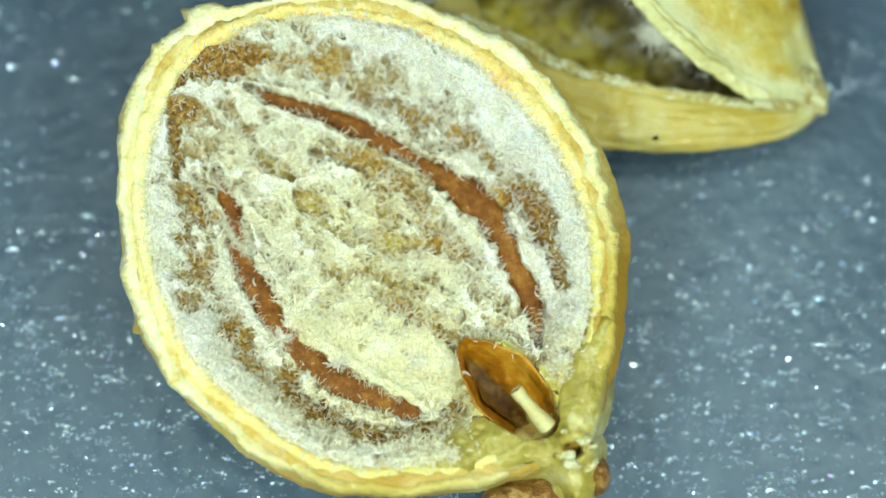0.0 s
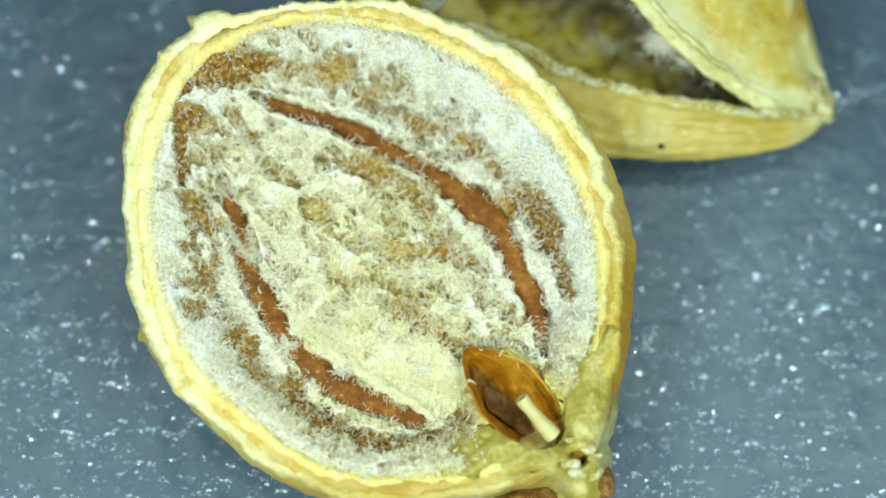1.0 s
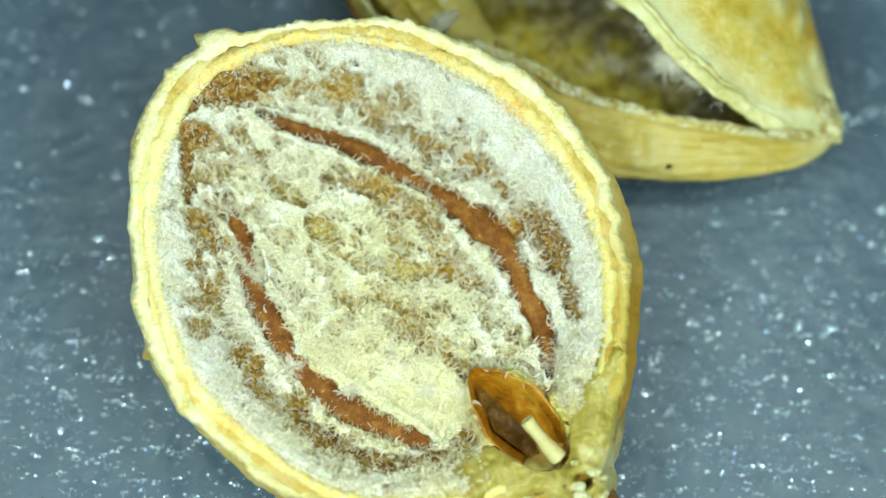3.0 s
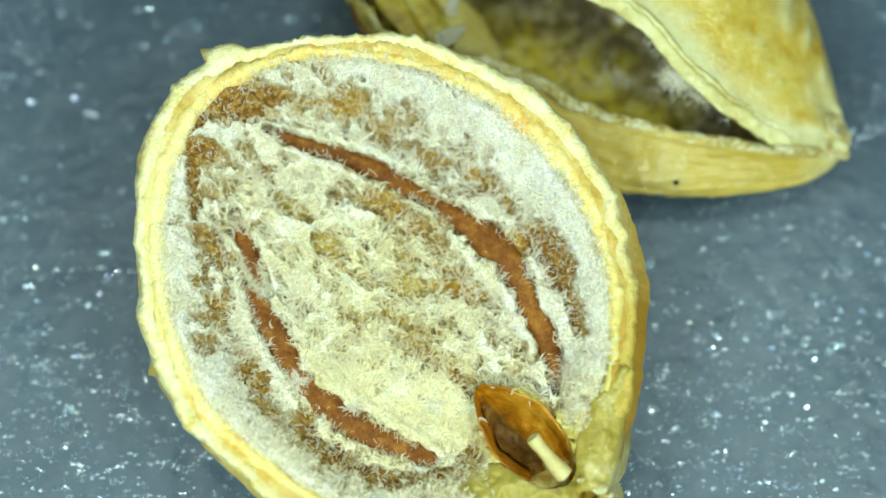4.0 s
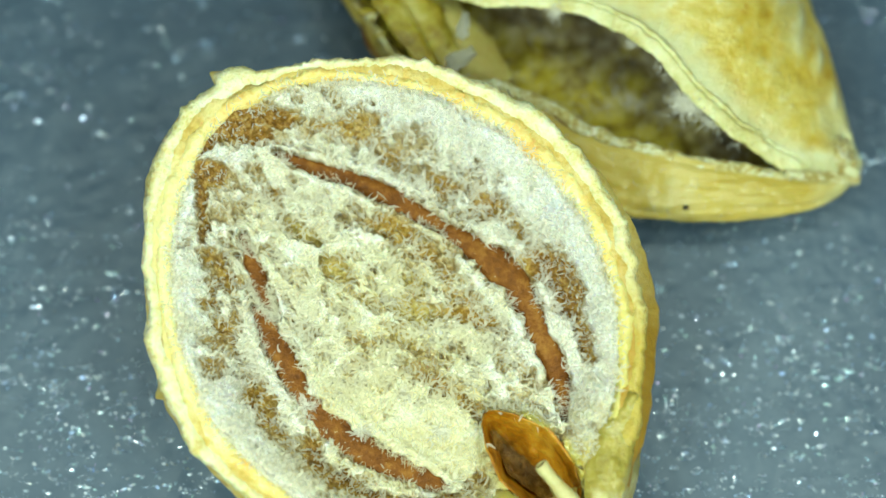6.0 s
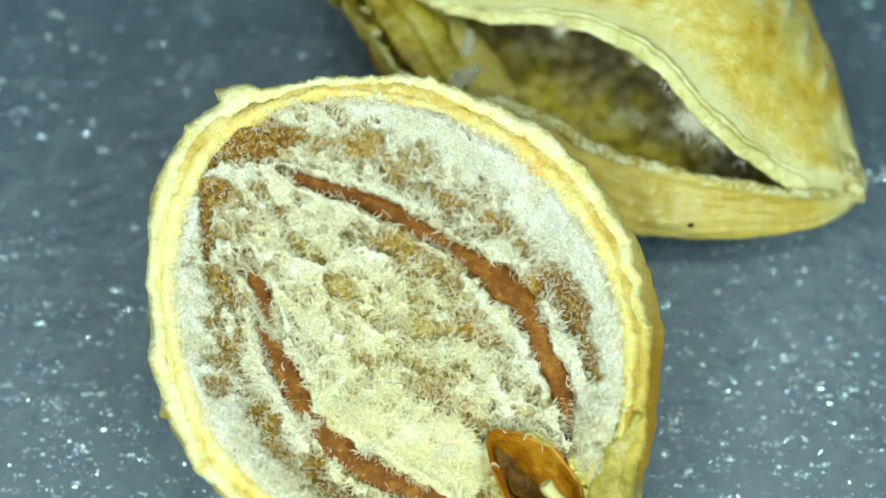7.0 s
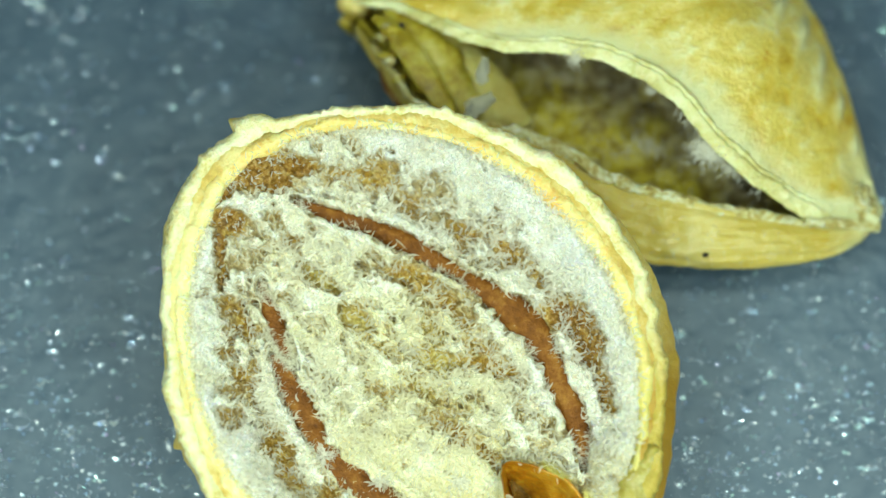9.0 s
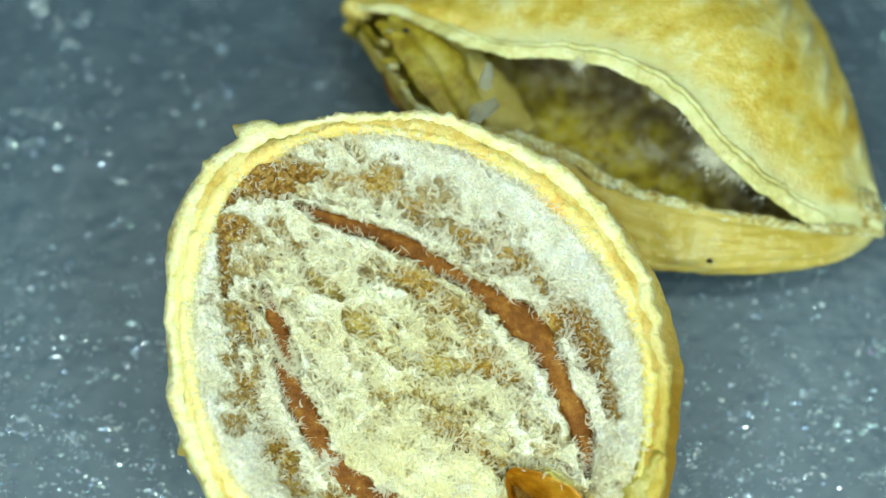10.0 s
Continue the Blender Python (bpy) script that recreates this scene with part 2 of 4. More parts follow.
def lining_material():
    """Torn white felt over a brown skin that shows in its pits."""
    m, nodes, links, bsdf = shader("felted_lining")
    vec = coords(nodes, links)
    n1, n2 = noise_node(nodes, links, vec, 3.0, 5, 0.7), noise_node(nodes, links, vec, 13.0, 4, 0.7)
    brown = ramp(nodes, links, n2, [(0.32, (0.13, 0.055, 0.006)), (0.48, (0.33, 0.160, 0.024)), (0.66, (0.62, 0.40, 0.12))])
    tan = ramp(nodes, links, n2, [(0.32, (0.22, 0.105, 0.010)), (0.48, (0.47, 0.27, 0.04)), (0.66, (0.72, 0.54, 0.18))])
    buff = ramp(nodes, links, n2, [(0.30, (0.42, 0.31, 0.14)), (0.5, (0.60, 0.48, 0.25)), (0.7, (0.72, 0.64, 0.42))])
    deep = attr(nodes, "deep")
    half = ramp(nodes, links, deep, [(0.0, (0, 0, 0)), (0.5, (1, 1, 1))])
    full = ramp(nodes, links, deep, [(0.5, (0, 0, 0)), (1.0, (1, 1, 1))])
    skin = mix(nodes, links, full, mix(nodes, links, half, buff, tan), brown)
    cool = ramp(nodes, links, n1, [(0.35, (0.70, 0.67, 0.55)), (0.48, (0.88, 0.86, 0.78)), (0.60, (0.97, 0.96, 0.93))])
    warm = ramp(nodes, links, n1, [(0.35, (0.72, 0.62, 0.32)), (0.48, (0.91, 0.86, 0.58)), (0.60, (0.98, 0.96, 0.80))])
    # strong light on the inner wall is painted as near-white felt
    felt = mix(nodes, links, attr(nodes, "lit"), mix(nodes, links, attr(nodes, "warm"), cool, warm), (0.97, 0.97, 0.94))
    felt = mix(nodes, links, attr(nodes, "flesh"), felt, ramp(nodes, links, n1, [(0.35, (0.44, 0.28, 0.03)), (0.52, (0.66, 0.56, 0.12)), (0.66, (0.80, 0.76, 0.36))]))
    f = math_node(nodes, links, "ADD", attr(nodes, "bare"), math_node(nodes, links, "MULTIPLY", math_node(nodes, links, "SUBTRACT", n2, 0.5), 0.8))
    # the painted light also holds back the duller thin felt there
    f = math_node(nodes, links, "SUBTRACT", f, math_node(nodes, links, "MULTIPLY", attr(nodes, "lit"), 0.3))
    skin = mix(nodes, links, attr(nodes, "olive"), skin, ramp(nodes, links, n2, [(0.30, (0.36, 0.24, 0.05)), (0.5, (0.58, 0.45, 0.13)), (0.7, (0.76, 0.67, 0.32))]))
    felt = mix(nodes, links, attr(nodes, "wax"), felt, ramp(nodes, links, n1, [(0.35, (0.74, 0.66, 0.36)), (0.55, (0.86, 0.82, 0.56)), (0.68, (0.92, 0.90, 0.70))]))
    thin = mix(nodes, links, ramp(nodes, links, f, [(0.05, (0, 0, 0)), (0.62, (1, 1, 1))]), felt, mix(nodes, links, attr(nodes, "warm"), (0.57, 0.46, 0.27), (0.62, 0.48, 0.19)))
    links.new(mix(nodes, links, ramp(nodes, links, f, [(0.44, (0, 0, 0)), (0.92, (1, 1, 1))]), thin, skin), bsdf.inputs["Base Color"])
    bsdf.inputs["Roughness"].default_value = 0.22
    bsdf.inputs["Specular IOR Level"].default_value = 0.85
    bsdf.inputs["Subsurface Weight"].default_value = 0.4
    bsdf.inputs["Subsurface Radius"].default_value = (1.0, 0.8, 0.5)
    bsdf.inputs["Subsurface Scale"].default_value = 0.08 * MM
    vor = nodes.new("ShaderNodeTexVoronoi")
    vor.inputs["Scale"].default_value = 9.0
    links.new(vec, vor.inputs["Vector"])
    cells = math_node(nodes, links, "MULTIPLY", math_node(nodes, links, "MULTIPLY", vor.outputs["Distance"], -1.6), attr(nodes, "bare"))
    bump(nodes, links, bsdf, math_node(nodes, links, "ADD", n2, cells), 0.07)
    return m


def gape_material():
    """Inside of the narrow half: olive yellow low down, grey-brown and pitted above."""
    m, nodes, links, bsdf = shader("olive_lining")
    vec = coords(nodes, links)
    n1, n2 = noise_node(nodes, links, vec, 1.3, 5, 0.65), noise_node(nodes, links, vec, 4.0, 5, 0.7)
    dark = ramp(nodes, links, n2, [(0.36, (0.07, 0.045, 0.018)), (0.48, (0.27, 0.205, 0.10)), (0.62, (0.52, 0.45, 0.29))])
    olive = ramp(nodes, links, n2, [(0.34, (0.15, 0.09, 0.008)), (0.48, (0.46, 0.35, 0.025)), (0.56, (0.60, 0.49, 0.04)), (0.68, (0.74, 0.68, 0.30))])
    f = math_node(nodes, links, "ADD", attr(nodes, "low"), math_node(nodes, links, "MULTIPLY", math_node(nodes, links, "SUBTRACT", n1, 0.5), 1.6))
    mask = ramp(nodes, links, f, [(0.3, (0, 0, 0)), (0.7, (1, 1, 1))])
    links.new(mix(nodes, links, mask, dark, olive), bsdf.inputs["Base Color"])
    bsdf.inputs["Roughness"].default_value = 0.55
    bump(nodes, links, bsdf, n2, 0.16)
    return m


def fibre_material(name, col, through_col, share=0.4, clear=0.0, sheer=0.0):
    m = bpy.data.materials.new(name)
    m.use_nodes = True
    nodes, links = m.node_tree.nodes, m.node_tree.links
    bsdf = nodes["Principled BSDF"]
    info = nodes.new("ShaderNodeNewGeometry")
    shade = ramp(nodes, links, info.outputs["Random Per Island"], [(0.0, tuple(0.84 * c for c in col)), (0.6, col)])
    warm = ramp(nodes, links, info.outputs["Random Per Island"], [(0.0, tuple(c * k for c, k in zip(col, (0.92, 0.86, 0.60)))), (0.7, tuple(c * k for c, k in zip(col, (1.0, 0.98, 0.80))))])
    links.new(mix(nodes, links, attr(nodes, "warm"), shade, warm), bsdf.inputs["Base Color"])
    bsdf.inputs["Roughness"].default_value = 0.2
    bsdf.inputs["Transmission Weight"].default_value = clear
    tr = nodes.new("ShaderNodeBsdfTranslucent")
    tr.inputs["Color"].default_value = (*through_col, 1)
    out = bsdf.outputs[0]
    for amount, other in ((share, tr), (sheer, nodes.new("ShaderNodeBsdfTransparent"))):
        mx = nodes.new("ShaderNodeMixShader")
        mx.inputs[0].default_value = amount
        links.new(out, mx.inputs[1])
        links.new(other.outputs[0], mx.inputs[2])
        out = mx.outputs[0]
    links.new(out, nodes["Material Output"].inputs["Surface"])
    return m


LINING = lining_material()
POD_IN = gape_material()
FIBRE = fibre_material("white_fibre", (0.96, 0.94, 0.86), (0.97, 0.95, 0.84), 0.35, 0.0, 0.46)
FLAKE = fibre_material("clear_flake", (0.92, 0.94, 0.92), (0.95, 0.95, 0.92), 0.65, 0.5)


def sheet_material():
    m, nodes, links, bsdf = shader("grey_sheet")
    vec = coords(nodes, links)
    n1, n2 = noise_node(nodes, links, vec, 0.3, 4, 0.6), noise_node(nodes, links, vec, 2.2, 4, 0.6)
    n3 = noise_node(nodes, links, vec, 9.0, 3, 0.6)
    fac = math_node(nodes, links, "ADD", math_node(nodes, links, "MULTIPLY", n1, 0.5), math_node(nodes, links, "MULTIPLY", n2, 0.5))
    links.new(ramp(nodes, links, fac, [(0.32, (0.046, 0.083, 0.138)), (0.5, (0.072, 0.116, 0.177)), (0.7, (0.106, 0.154, 0.216))]), bsdf.inputs["Base Color"])
    bsdf.inputs["Roughness"].default_value = 0.42
    bsdf.inputs["Specular IOR Level"].default_value = 0.6
    bump(nodes, links, bsdf, math_node(nodes, links, "ADD", n2, math_node(nodes, links, "MULTIPLY", n3, 0.4)), 0.012)
    return m


def glint_material():
    m, nodes, links, bsdf = shader("bright_grain")
    info = nodes.new("ShaderNodeNewGeometry")
    col = ramp(nodes, links, info.outputs["Random Per Island"], [(0.0, (0.62, 0.76, 0.95)), (0.45, (0.85, 0.9, 0.95)), (0.66, (0.34, 0.52, 1.0)), (0.93, (0.6, 0.95, 0.85)), (1.0, (0.72, 0.45, 1.0))])
    links.new(col, bsdf.inputs["Base Color"])
    bsdf.inputs["Metallic"].default_value = 0.85
    links.new(ramp(nodes, links, math_node(nodes, links, "FRACT", math_node(nodes, links, "MULTIPLY", info.outputs["Random Per Island"], 37.0), 0.0), [(0.0, (0.16, 0.16, 0.16)), (1.0, (0.5, 0.5, 0.5))]), bsdf.inputs["Roughness"])
    return m


# ---------------------------------------------------------------- the grey sheet
def ground_height(x, y):
    pebble = np.clip(fbm2(x, y, 3.4, 2, 2) + 0.08, 0, 1)
    return 0.02 * fbm2(x, y, 1.2, 2, 1) + 0.03 * pebble + 0.022 * fbm2(x, y, 9.0, 2, 3)


def build_blisters(rng):
    """Small glossy bumps pressed into the sheet."""
    n, sides = 1500, 8
    x, y = rng.uniform(-8, 8, n), rng.uniform(-6, 7.5, n)
    r = 0.014 + 0.024 * rng.rand(n) ** 2
    a = np.arange(sides) * 2 * math.pi / sides
    rings = []
    for q, h in ((1.0, -0.5), (0.8, 0.42), (0.4, 0.85)):
        rings.append(np.stack([x[:, None] + 1.25 * q * r[:, None] * np.cos(a), y[:, None] + q * r[:, None] * np.sin(a), np.repeat((ground_height(x, y) + 0.45 * h * r)[:, None], sides, 1)], -1))
    verts = np.stack(rings, 1).reshape(-1, 3)
    b, k = np.arange(n)[:, None] * 3 * sides, np.arange(sides)
    faces = []
    for ring in (0, sides):
        faces += np.stack([b + ring + k, b + ring + (k + 1) % sides, b + ring + sides + (k + 1) % sides, b + ring + sides + k], -1).reshape(-1, 4).tolist()
    faces += (b + 2 * sides + k).tolist()
    m, nodes, links, bsdf = shader("pale_blister")
    info = nodes.new("ShaderNodeNewGeometry")
    links.new(ramp(nodes, links, info.outputs["Random Per Island"], [(0.0, (0.12, 0.17, 0.23)), (0.6, (0.14, 0.20, 0.26)), (1.0, (0.24, 0.31, 0.38))]), bsdf.inputs["Base Color"])
    bsdf.inputs["Roughness"].default_value = 0.2
    tagged(part("blister", verts, faces, m), "small pale glossy bumps of the plastic sheet", "bump", kind="stuff")


def build_sheet():
    xs = np.concatenate([[-80, -40, -20], np.linspace(-8, 8, 401), [20, 40, 80]])
    ys = np.concatenate([[-80, -40, -20], np.linspace(-6.5, 7.5, 351), [20, 40, 80]])
    gx, gy = np.meshgrid(xs, ys, indexing="ij")
    z = ground_height(gx, gy) * smooth01(9 - np.maximum(abs(gx), abs(gy)), 0, 2)
    v = np.stack([gx, gy, z], -1).reshape(-1, 3)
    ground = part("ground", v, grid_faces(len(xs), len(ys)), sheet_material())
    tagged(ground, "blue-grey pebbled plastic sheet with sparkling grains", "ground", kind="structure")
    rng = np.random.RandomState(5)
    # grains lie in loose clusters, drawn out sideways
    cx, cy = rng.uniform(-8, 8, 16000), rng.uniform(-6.5, 7.5, 16000)
    keep = vnoise(np.stack([cx * 0.9, cy * 1.6, 0 * cx], 1), 1) + 0.7 * rng.rand(16000) + 0.50 * smooth01(-cy, -2, 3) > 0.88
    cx, cy = cx[keep], cy[keep]
    m = len(cx)
    count = 1 + (17 * rng.rand(m) ** 2.0).astype(int)
    own = np.repeat(np.arange(m), count)
    n = len(own)
    spread = (0.008 + 0.075 * rng.rand(m) ** 2)[own]
    x, y = cx[own] + rng.normal(0, 1, n) * spread * 1.8, cy[own] + rng.normal(0, 1, n) * spread * 0.45
    lean_x, lean_y = rng.normal(0.14, 0.26, m)[own] + rng.normal(0, 0.14, n), rng.normal(0, 0.26, m)[own] + rng.normal(0, 0.14, n)
    size = (0.003 + 0.0112 * rng.rand(n) ** 2.2) * rng.uniform(0.35, 1.15, m)[own]
    sides = 5
    a = rng.rand(n)[:, None] * 6.28 + np.arange(sides) * 2 * math.pi / sides
    long, spin = rng.uniform(1.0, 2.2, n)[:, None], rng.normal(0, 0.5, n)[:, None]
    rx, ry = long * size[:, None] * np.cos(a) * rng.uniform(0.7, 1.2, a.shape), size[:, None] * np.sin(a) * rng.uniform(0.7, 1.2, a.shape)
    rx, ry = rx * np.cos(spin) - ry * np.sin(spin), rx * np.sin(spin) + ry * np.cos(spin)
    zc = (ground_height(x, y) + 0.5 * size)[:, None]
    rim = np.stack([x[:, None] + rx, y[:, None] + ry, zc + np.tan(lean_x)[:, None] * ry - np.tan(lean_y)[:, None] * rx], -1)
    foot = np.stack([x[:, None] + 1.35 * rx, y[:, None] + 1.35 * ry, zc - 1.6 * size[:, None] + 0 * rx], -1)
    verts = np.concatenate([rim, foot], 1).reshape(-1, 3)
    b = np.arange(n)[:, None] * 2 * sides
    k = np.arange(sides)
    walls = np.stack([b + k, b + sides + k, b + sides + (k + 1) % sides, b + (k + 1) % sides], -1).reshape(-1, 4)
    faces = (b + k).tolist() + walls.tolist()
    grains = part("sparkling_grain", verts, faces, glint_material(), flat=True)
    build_blisters(rng)
    tagged(grains, "tiny glittering mineral grains scattered over the sheet", "grain", kind="stuff")


# ---------------------------------------------------------------- the open capsule half
OUTER = [3.22, 3.2, 3.18, 3.2, 3.26, 3.33, 3.48, 3.63, 3.84, 4.1, 3.95, 3.61, 3.44, 3.34, 3.24, 3.14, 3.17, 3.2, 3.17, 3.22, 3.42, 3.6, 3.42, 3.25]
INNER = [2.62, 2.56, 2.55, 2.58, 2.66, 2.79, 3.0, 3.24, 3.44, 3.52, 3.36, 3.16, 2.99, 2.85, 2.76, 2.66, 2.68, 2.73, 2.74, 2.79, 2.9, 2.96, 2.78, 2.70]
# worn patches of the lining: x, y, half length, half width, turn, strength
BROWN = [(-2.66, 2.36, 0.28, 0.12, 50, 1.7), (-2.25, 2.57, 0.31, 0.19, 20, 1.8), (-1.75, 2.68, 0.2, 0.1, 2, 1.7), (-2.01, 2.46, 0.19, 0.11, 20, 1.5), (-2.64, 1.94, 0.2, 0.14, 0, 1.5), (-2.73, 1.61, 0.07, 0.26, 0, 1.3), (-2.7, 1.17, 0.09, 0.14, 0, 1), (-2.56, 0.87, 0.2, 0.14, 0, 0.8), (-2.41, 0.66, 0.16, 0.08, -30, 0.85), (-2.56, 0.34, 0.18, 0.14, 10, 0.8), (-2.47, -0.15, 0.22, 0.31, 0, 0.75), (-2.54, -0.56, 0.16, 0.2, 0, 0.85), (-2.04, -0.99, 0.1, 0.17, 0, 0.7), (-1.87, -1.24, 0.16, 0.15, 0, 0.72), (-1.62, -1.41, 0.15, 0.11, -30, 0.7), (-1.21, -1.73, 0.12, 0.25, 30, 1.1), (-0.9, -2.01, 0.16, 0.14, 0, 1.1), (-0.49, -2.21, 0.23, 0.07, -12, 1.1), (-0.19, -2.39, 0.22, 0.07, -10, 1.2), (0.21, -2.32, 0.13, 0.08, 0, 0.9), (0.42, -2.29, 0.15, 0.07, 15, 0.9), (1.87, 0.71, 0.32, 0.18, -28, 1.6), (2.09, 0.45, 0.19, 0.23, 15, 1.5), (2.03, 0.18, 0.2, 0.12, -15, 1.2), (2.27, -0.2, 0.11, 0.2, 10, 1.1), (2.33, -0.61, 0.09, 0.23, 5, 0.85)]
TAN = [(-0.2, 1.24, 0.44, 0.15, -28, 1.2), (0.18, 0.96, 0.26, 0.15, -38, 1.05), (0.8, 0.09, 0.34, 0.13, -18, 1.3), (0.46, 0.67, 0.29, 0.14, -25, 0.75), (0.68, 0.33, 0.36, 0.14, -25, 0.85), (-0.9, 2.56, 0.45, 0.15, -4, 0.85), (-0.3, 2.25, 0.19, 0.14, 0, 0.85), (0.45, 1.87, 0.26, 0.15, -28, 1), (0.98, 1.62, 0.29, 0.19, -28, 1.15), (1.4, 1.29, 0.29, 0.12, -38, 0.95), (-0.56, 2.68, 0.29, 0.11, 0, 0.7), (0.5, -0.87, 0.45, 0.1, -34, 1.25), (0.83, -1.06, 0.18, 0.07, -30, 1.2), (-1.83, 1.72, 0.22, 0.09, 20, 0.8), (-2.01, 2.14, 0.12, 0.08, 40, 0.9), (-0.55, -0.29, 0.29, 0.07, -38, 0.7), (-0.63, -0.55, 0.16, 0.09, 0, 0.5), (1.22, -0.32, 0.22, 0.09, -30, 0.55), (1.21, -1.87, 0.25, 0.14, -15, 1.5), (0.95, -2.01, 0.15, 0.08, 0, 1), (-2.42, 0.3, 0.24, 0.75, 6, 0.75), (-1.85, -1.15, 0.62, 0.2, -52, 0.75), (-0.55, -2.08, 0.7, 0.15, -20, 0.75)]
OLIVE_SPOT = [(-1.36, 1.18, 0.38, 0.12, -42, 1), (-0.99, 0.72, 0.29, 0.12, -35, 1), (-0.53, 0.27, 0.22, 0.09, -40, 0.9), (0.06, 0.53, 0.22, 0.14, -20, 1.1), (0.04, 0.2, 0.32, 0.15, -25, 1.15), (-0.18, -0.11, 0.34, 0.08, -38, 0.9), (0.41, 0.07, 0.22, 0.09, -20, 0.7)]
RIBS = [
    [(-1.79, 2.27, 0.08), (-1.34, 2.09, 0.20), (-0.88, 1.98, 0.23), (-0.43, 1.78, 0.26), (0.02, 1.55, 0.24), (0.46, 1.27, 0.18), (0.76, 1.09, 0.27), (1.13, 0.80, 0.42), (1.41, 0.49, 0.38), (1.57, 0.18, 0.30), (1.75, -0.20, 0.35), (1.92, -0.61, 0.29), (2.00, -0.91, 0.21), (2.00, -1.23, 0.08)],
    [(-2.22, 1.21, 0.10), (-2.11, 0.86, 0.24), (-2.01, 0.52, 0.26), (-1.88, 0.26, 0.22), (-1.76, 0.08, 0.10)],
    [(-2.06, 0.23, 0.14), (-1.87, -0.09, 0.29), (-1.65, -0.47, 0.33), (-1.43, -0.89, 0.29), (-1.14, -1.23, 0.35), (-0.77, -1.53, 0.39), (-0.40, -1.76, 0.36), (0.04, -1.95, 0.29), (0.33, -2.08, 0.23), (0.52, -2.11, 0.06)],
]
CUP_A, CUP_B = ((0.99, -1.18), (2.11, -2.39))


def periodic(table, theta):
    t = spline(np.asarray(table)[:, None], 720, True)[:, 0]
    return np.interp(np.asarray(theta) % (2 * math.pi), np.arange(721) * math.pi / 360, np.append(t, t[0]))


def cup_space(x, y):
    """u along the cup's length (0..1) and v across it (-1..1 at its rim)."""
    ax = np.array(CUP_B) - np.array(CUP_A)
    length = np.hypot(*ax)
    ax = ax / length
    u = ((x - CUP_A[0]) * ax[0] + (y - CUP_A[1]) * ax[1]) / length
    w = ((x - CUP_A[0]) * -ax[1] + (y - CUP_A[1]) * ax[0])
    return u, w / (cup_width(u) + 1e-6)


def cup_width(u):
    return 0.54 * np.sqrt(np.clip(np.sin(math.pi * np.clip(u, 0, 1) ** 0.85), 0, 1)) * (0.45 + 0.55 * np.clip(u, 0, 1) ** 0.6)


def worn(patches, x, y):
    b = np.zeros_like(x)
    for px, py, a, c, turn, s in patches:
        t = radians(turn)
        dx, dy = x - px, y - py
        u, v = (dx * math.cos(t) + dy * math.sin(t)) / a, (-dx * math.sin(t) + dy * math.cos(t)) / c
        b = np.maximum(b, s * np.exp(-(u * u + v * v) ** 1.5 * 0.6))
    return b


def felt_amount(x, y):
    """Thickness of the felt, 0 in its pits to 1; its clumps run along the capsule."""
    q = np.hypot(x, y) / periodic(INNER, np.arctan2(y, x))
    bare = np.maximum(1.45 * np.clip(worn(BROWN, x, y), 0, 1.5), np.maximum(0.95 * np.clip(worn(TAN, x, y), 0, 1.2), 1.0 * worn(OLIVE_SPOT, x, y)))
    a, b = 0.42 * (x - y), 0.85 * (x + y)
    wx, wy = 0.55 * (x - y) + 0.22 * fbm2(x, y, 2.5, 2, 2), 0.78 * (x + y) + 0.22 * fbm2(x, y, 2.5, 2, 3)
    web = 0.80 - 3.4 * abs(fbm2(wx, wy, 4.5, 3, 3)) - 2.2 * abs(fbm2(wx, wy, 10.0, 2, 1)) - 0.30 * bare - 0.6 * np.clip(worn(BROWN, x, y) - 1.0, 0, 1)
    clumps = 1.7 * fbm2(0.25 * (x - y), 1.15 * (x + y) + 0.3 * fbm2(x, y, 1.5, 2, 1), 3.2, 2, 0) + 1.2 * fbm2(a, b, 2.6, 3, 1) + 2.2 * fbm2(wx, wy, 6.0, 3, 2) + 2.2 * fbm2(0.8 * x - 0.6 * y, 0.6 * x + 0.8 * y, 8.5, 3, 0)
    bank = (0.4 + 1.6 * fbm2(x, y, 2.2, 2, 3)) * np.exp(-((rib_field(x, y)[0] + 0.6) / 0.45) ** 2)
    wall = bank + (0.3 + 0.8 * np.exp(-((np.degrees(np.arctan2(y, x)) - 30) / 45) ** 2)) * smooth01(q, 0.82, 0.94)
    pits = 3.8 * np.clip(-0.13 - fbm2(0.9 * wx, wy, 9.5, 2, 3), 0, 1)
    return smooth01(np.maximum(0.86 + clumps - bare - pits + wall + 0.9 * waxiness(x, y) + 0.8 * lit_wall(x, y), web), -0.1, 1.1)


def waxiness(x, y):
    """Above the cup the felt is matted to a smooth waxy skin."""
    dx, dy = x - 0.25, y + 1.52
    u, v = (0.93 * dx - 0.36 * dy) / 0.95, (0.36 * dx + 0.93 * dy) / 0.42
    return np.exp(-(u * u + v * v) ** 1.6 * 0.7)


def rib_field(x, y):
    """Closeness to the nearest rib (1 on its line, 0 at its edge, below 0 outside) and that rib's height."""
    best, level = np.full(x.shape, -9.0), np.zeros(x.shape)
    for path in PATHS:
        for (ax, ay, aw, az), (bx, by, bw, bz) in zip(path[:-1:3], path[3::3]):
            dx, dy = bx - ax, by - ay
            t = np.clip(((x - ax) * dx + (y - ay) * dy) / (dx * dx + dy * dy), 0, 1)
            d = 1 - np.hypot(x - ax - t * dx, y - ay - t * dy) / ((aw + (bw - aw) * t) / 2 + 0.01)
            level = np.where(d > best, az + (bz - az) * t, level)
            best = np.maximum(best, d)
    return best, level


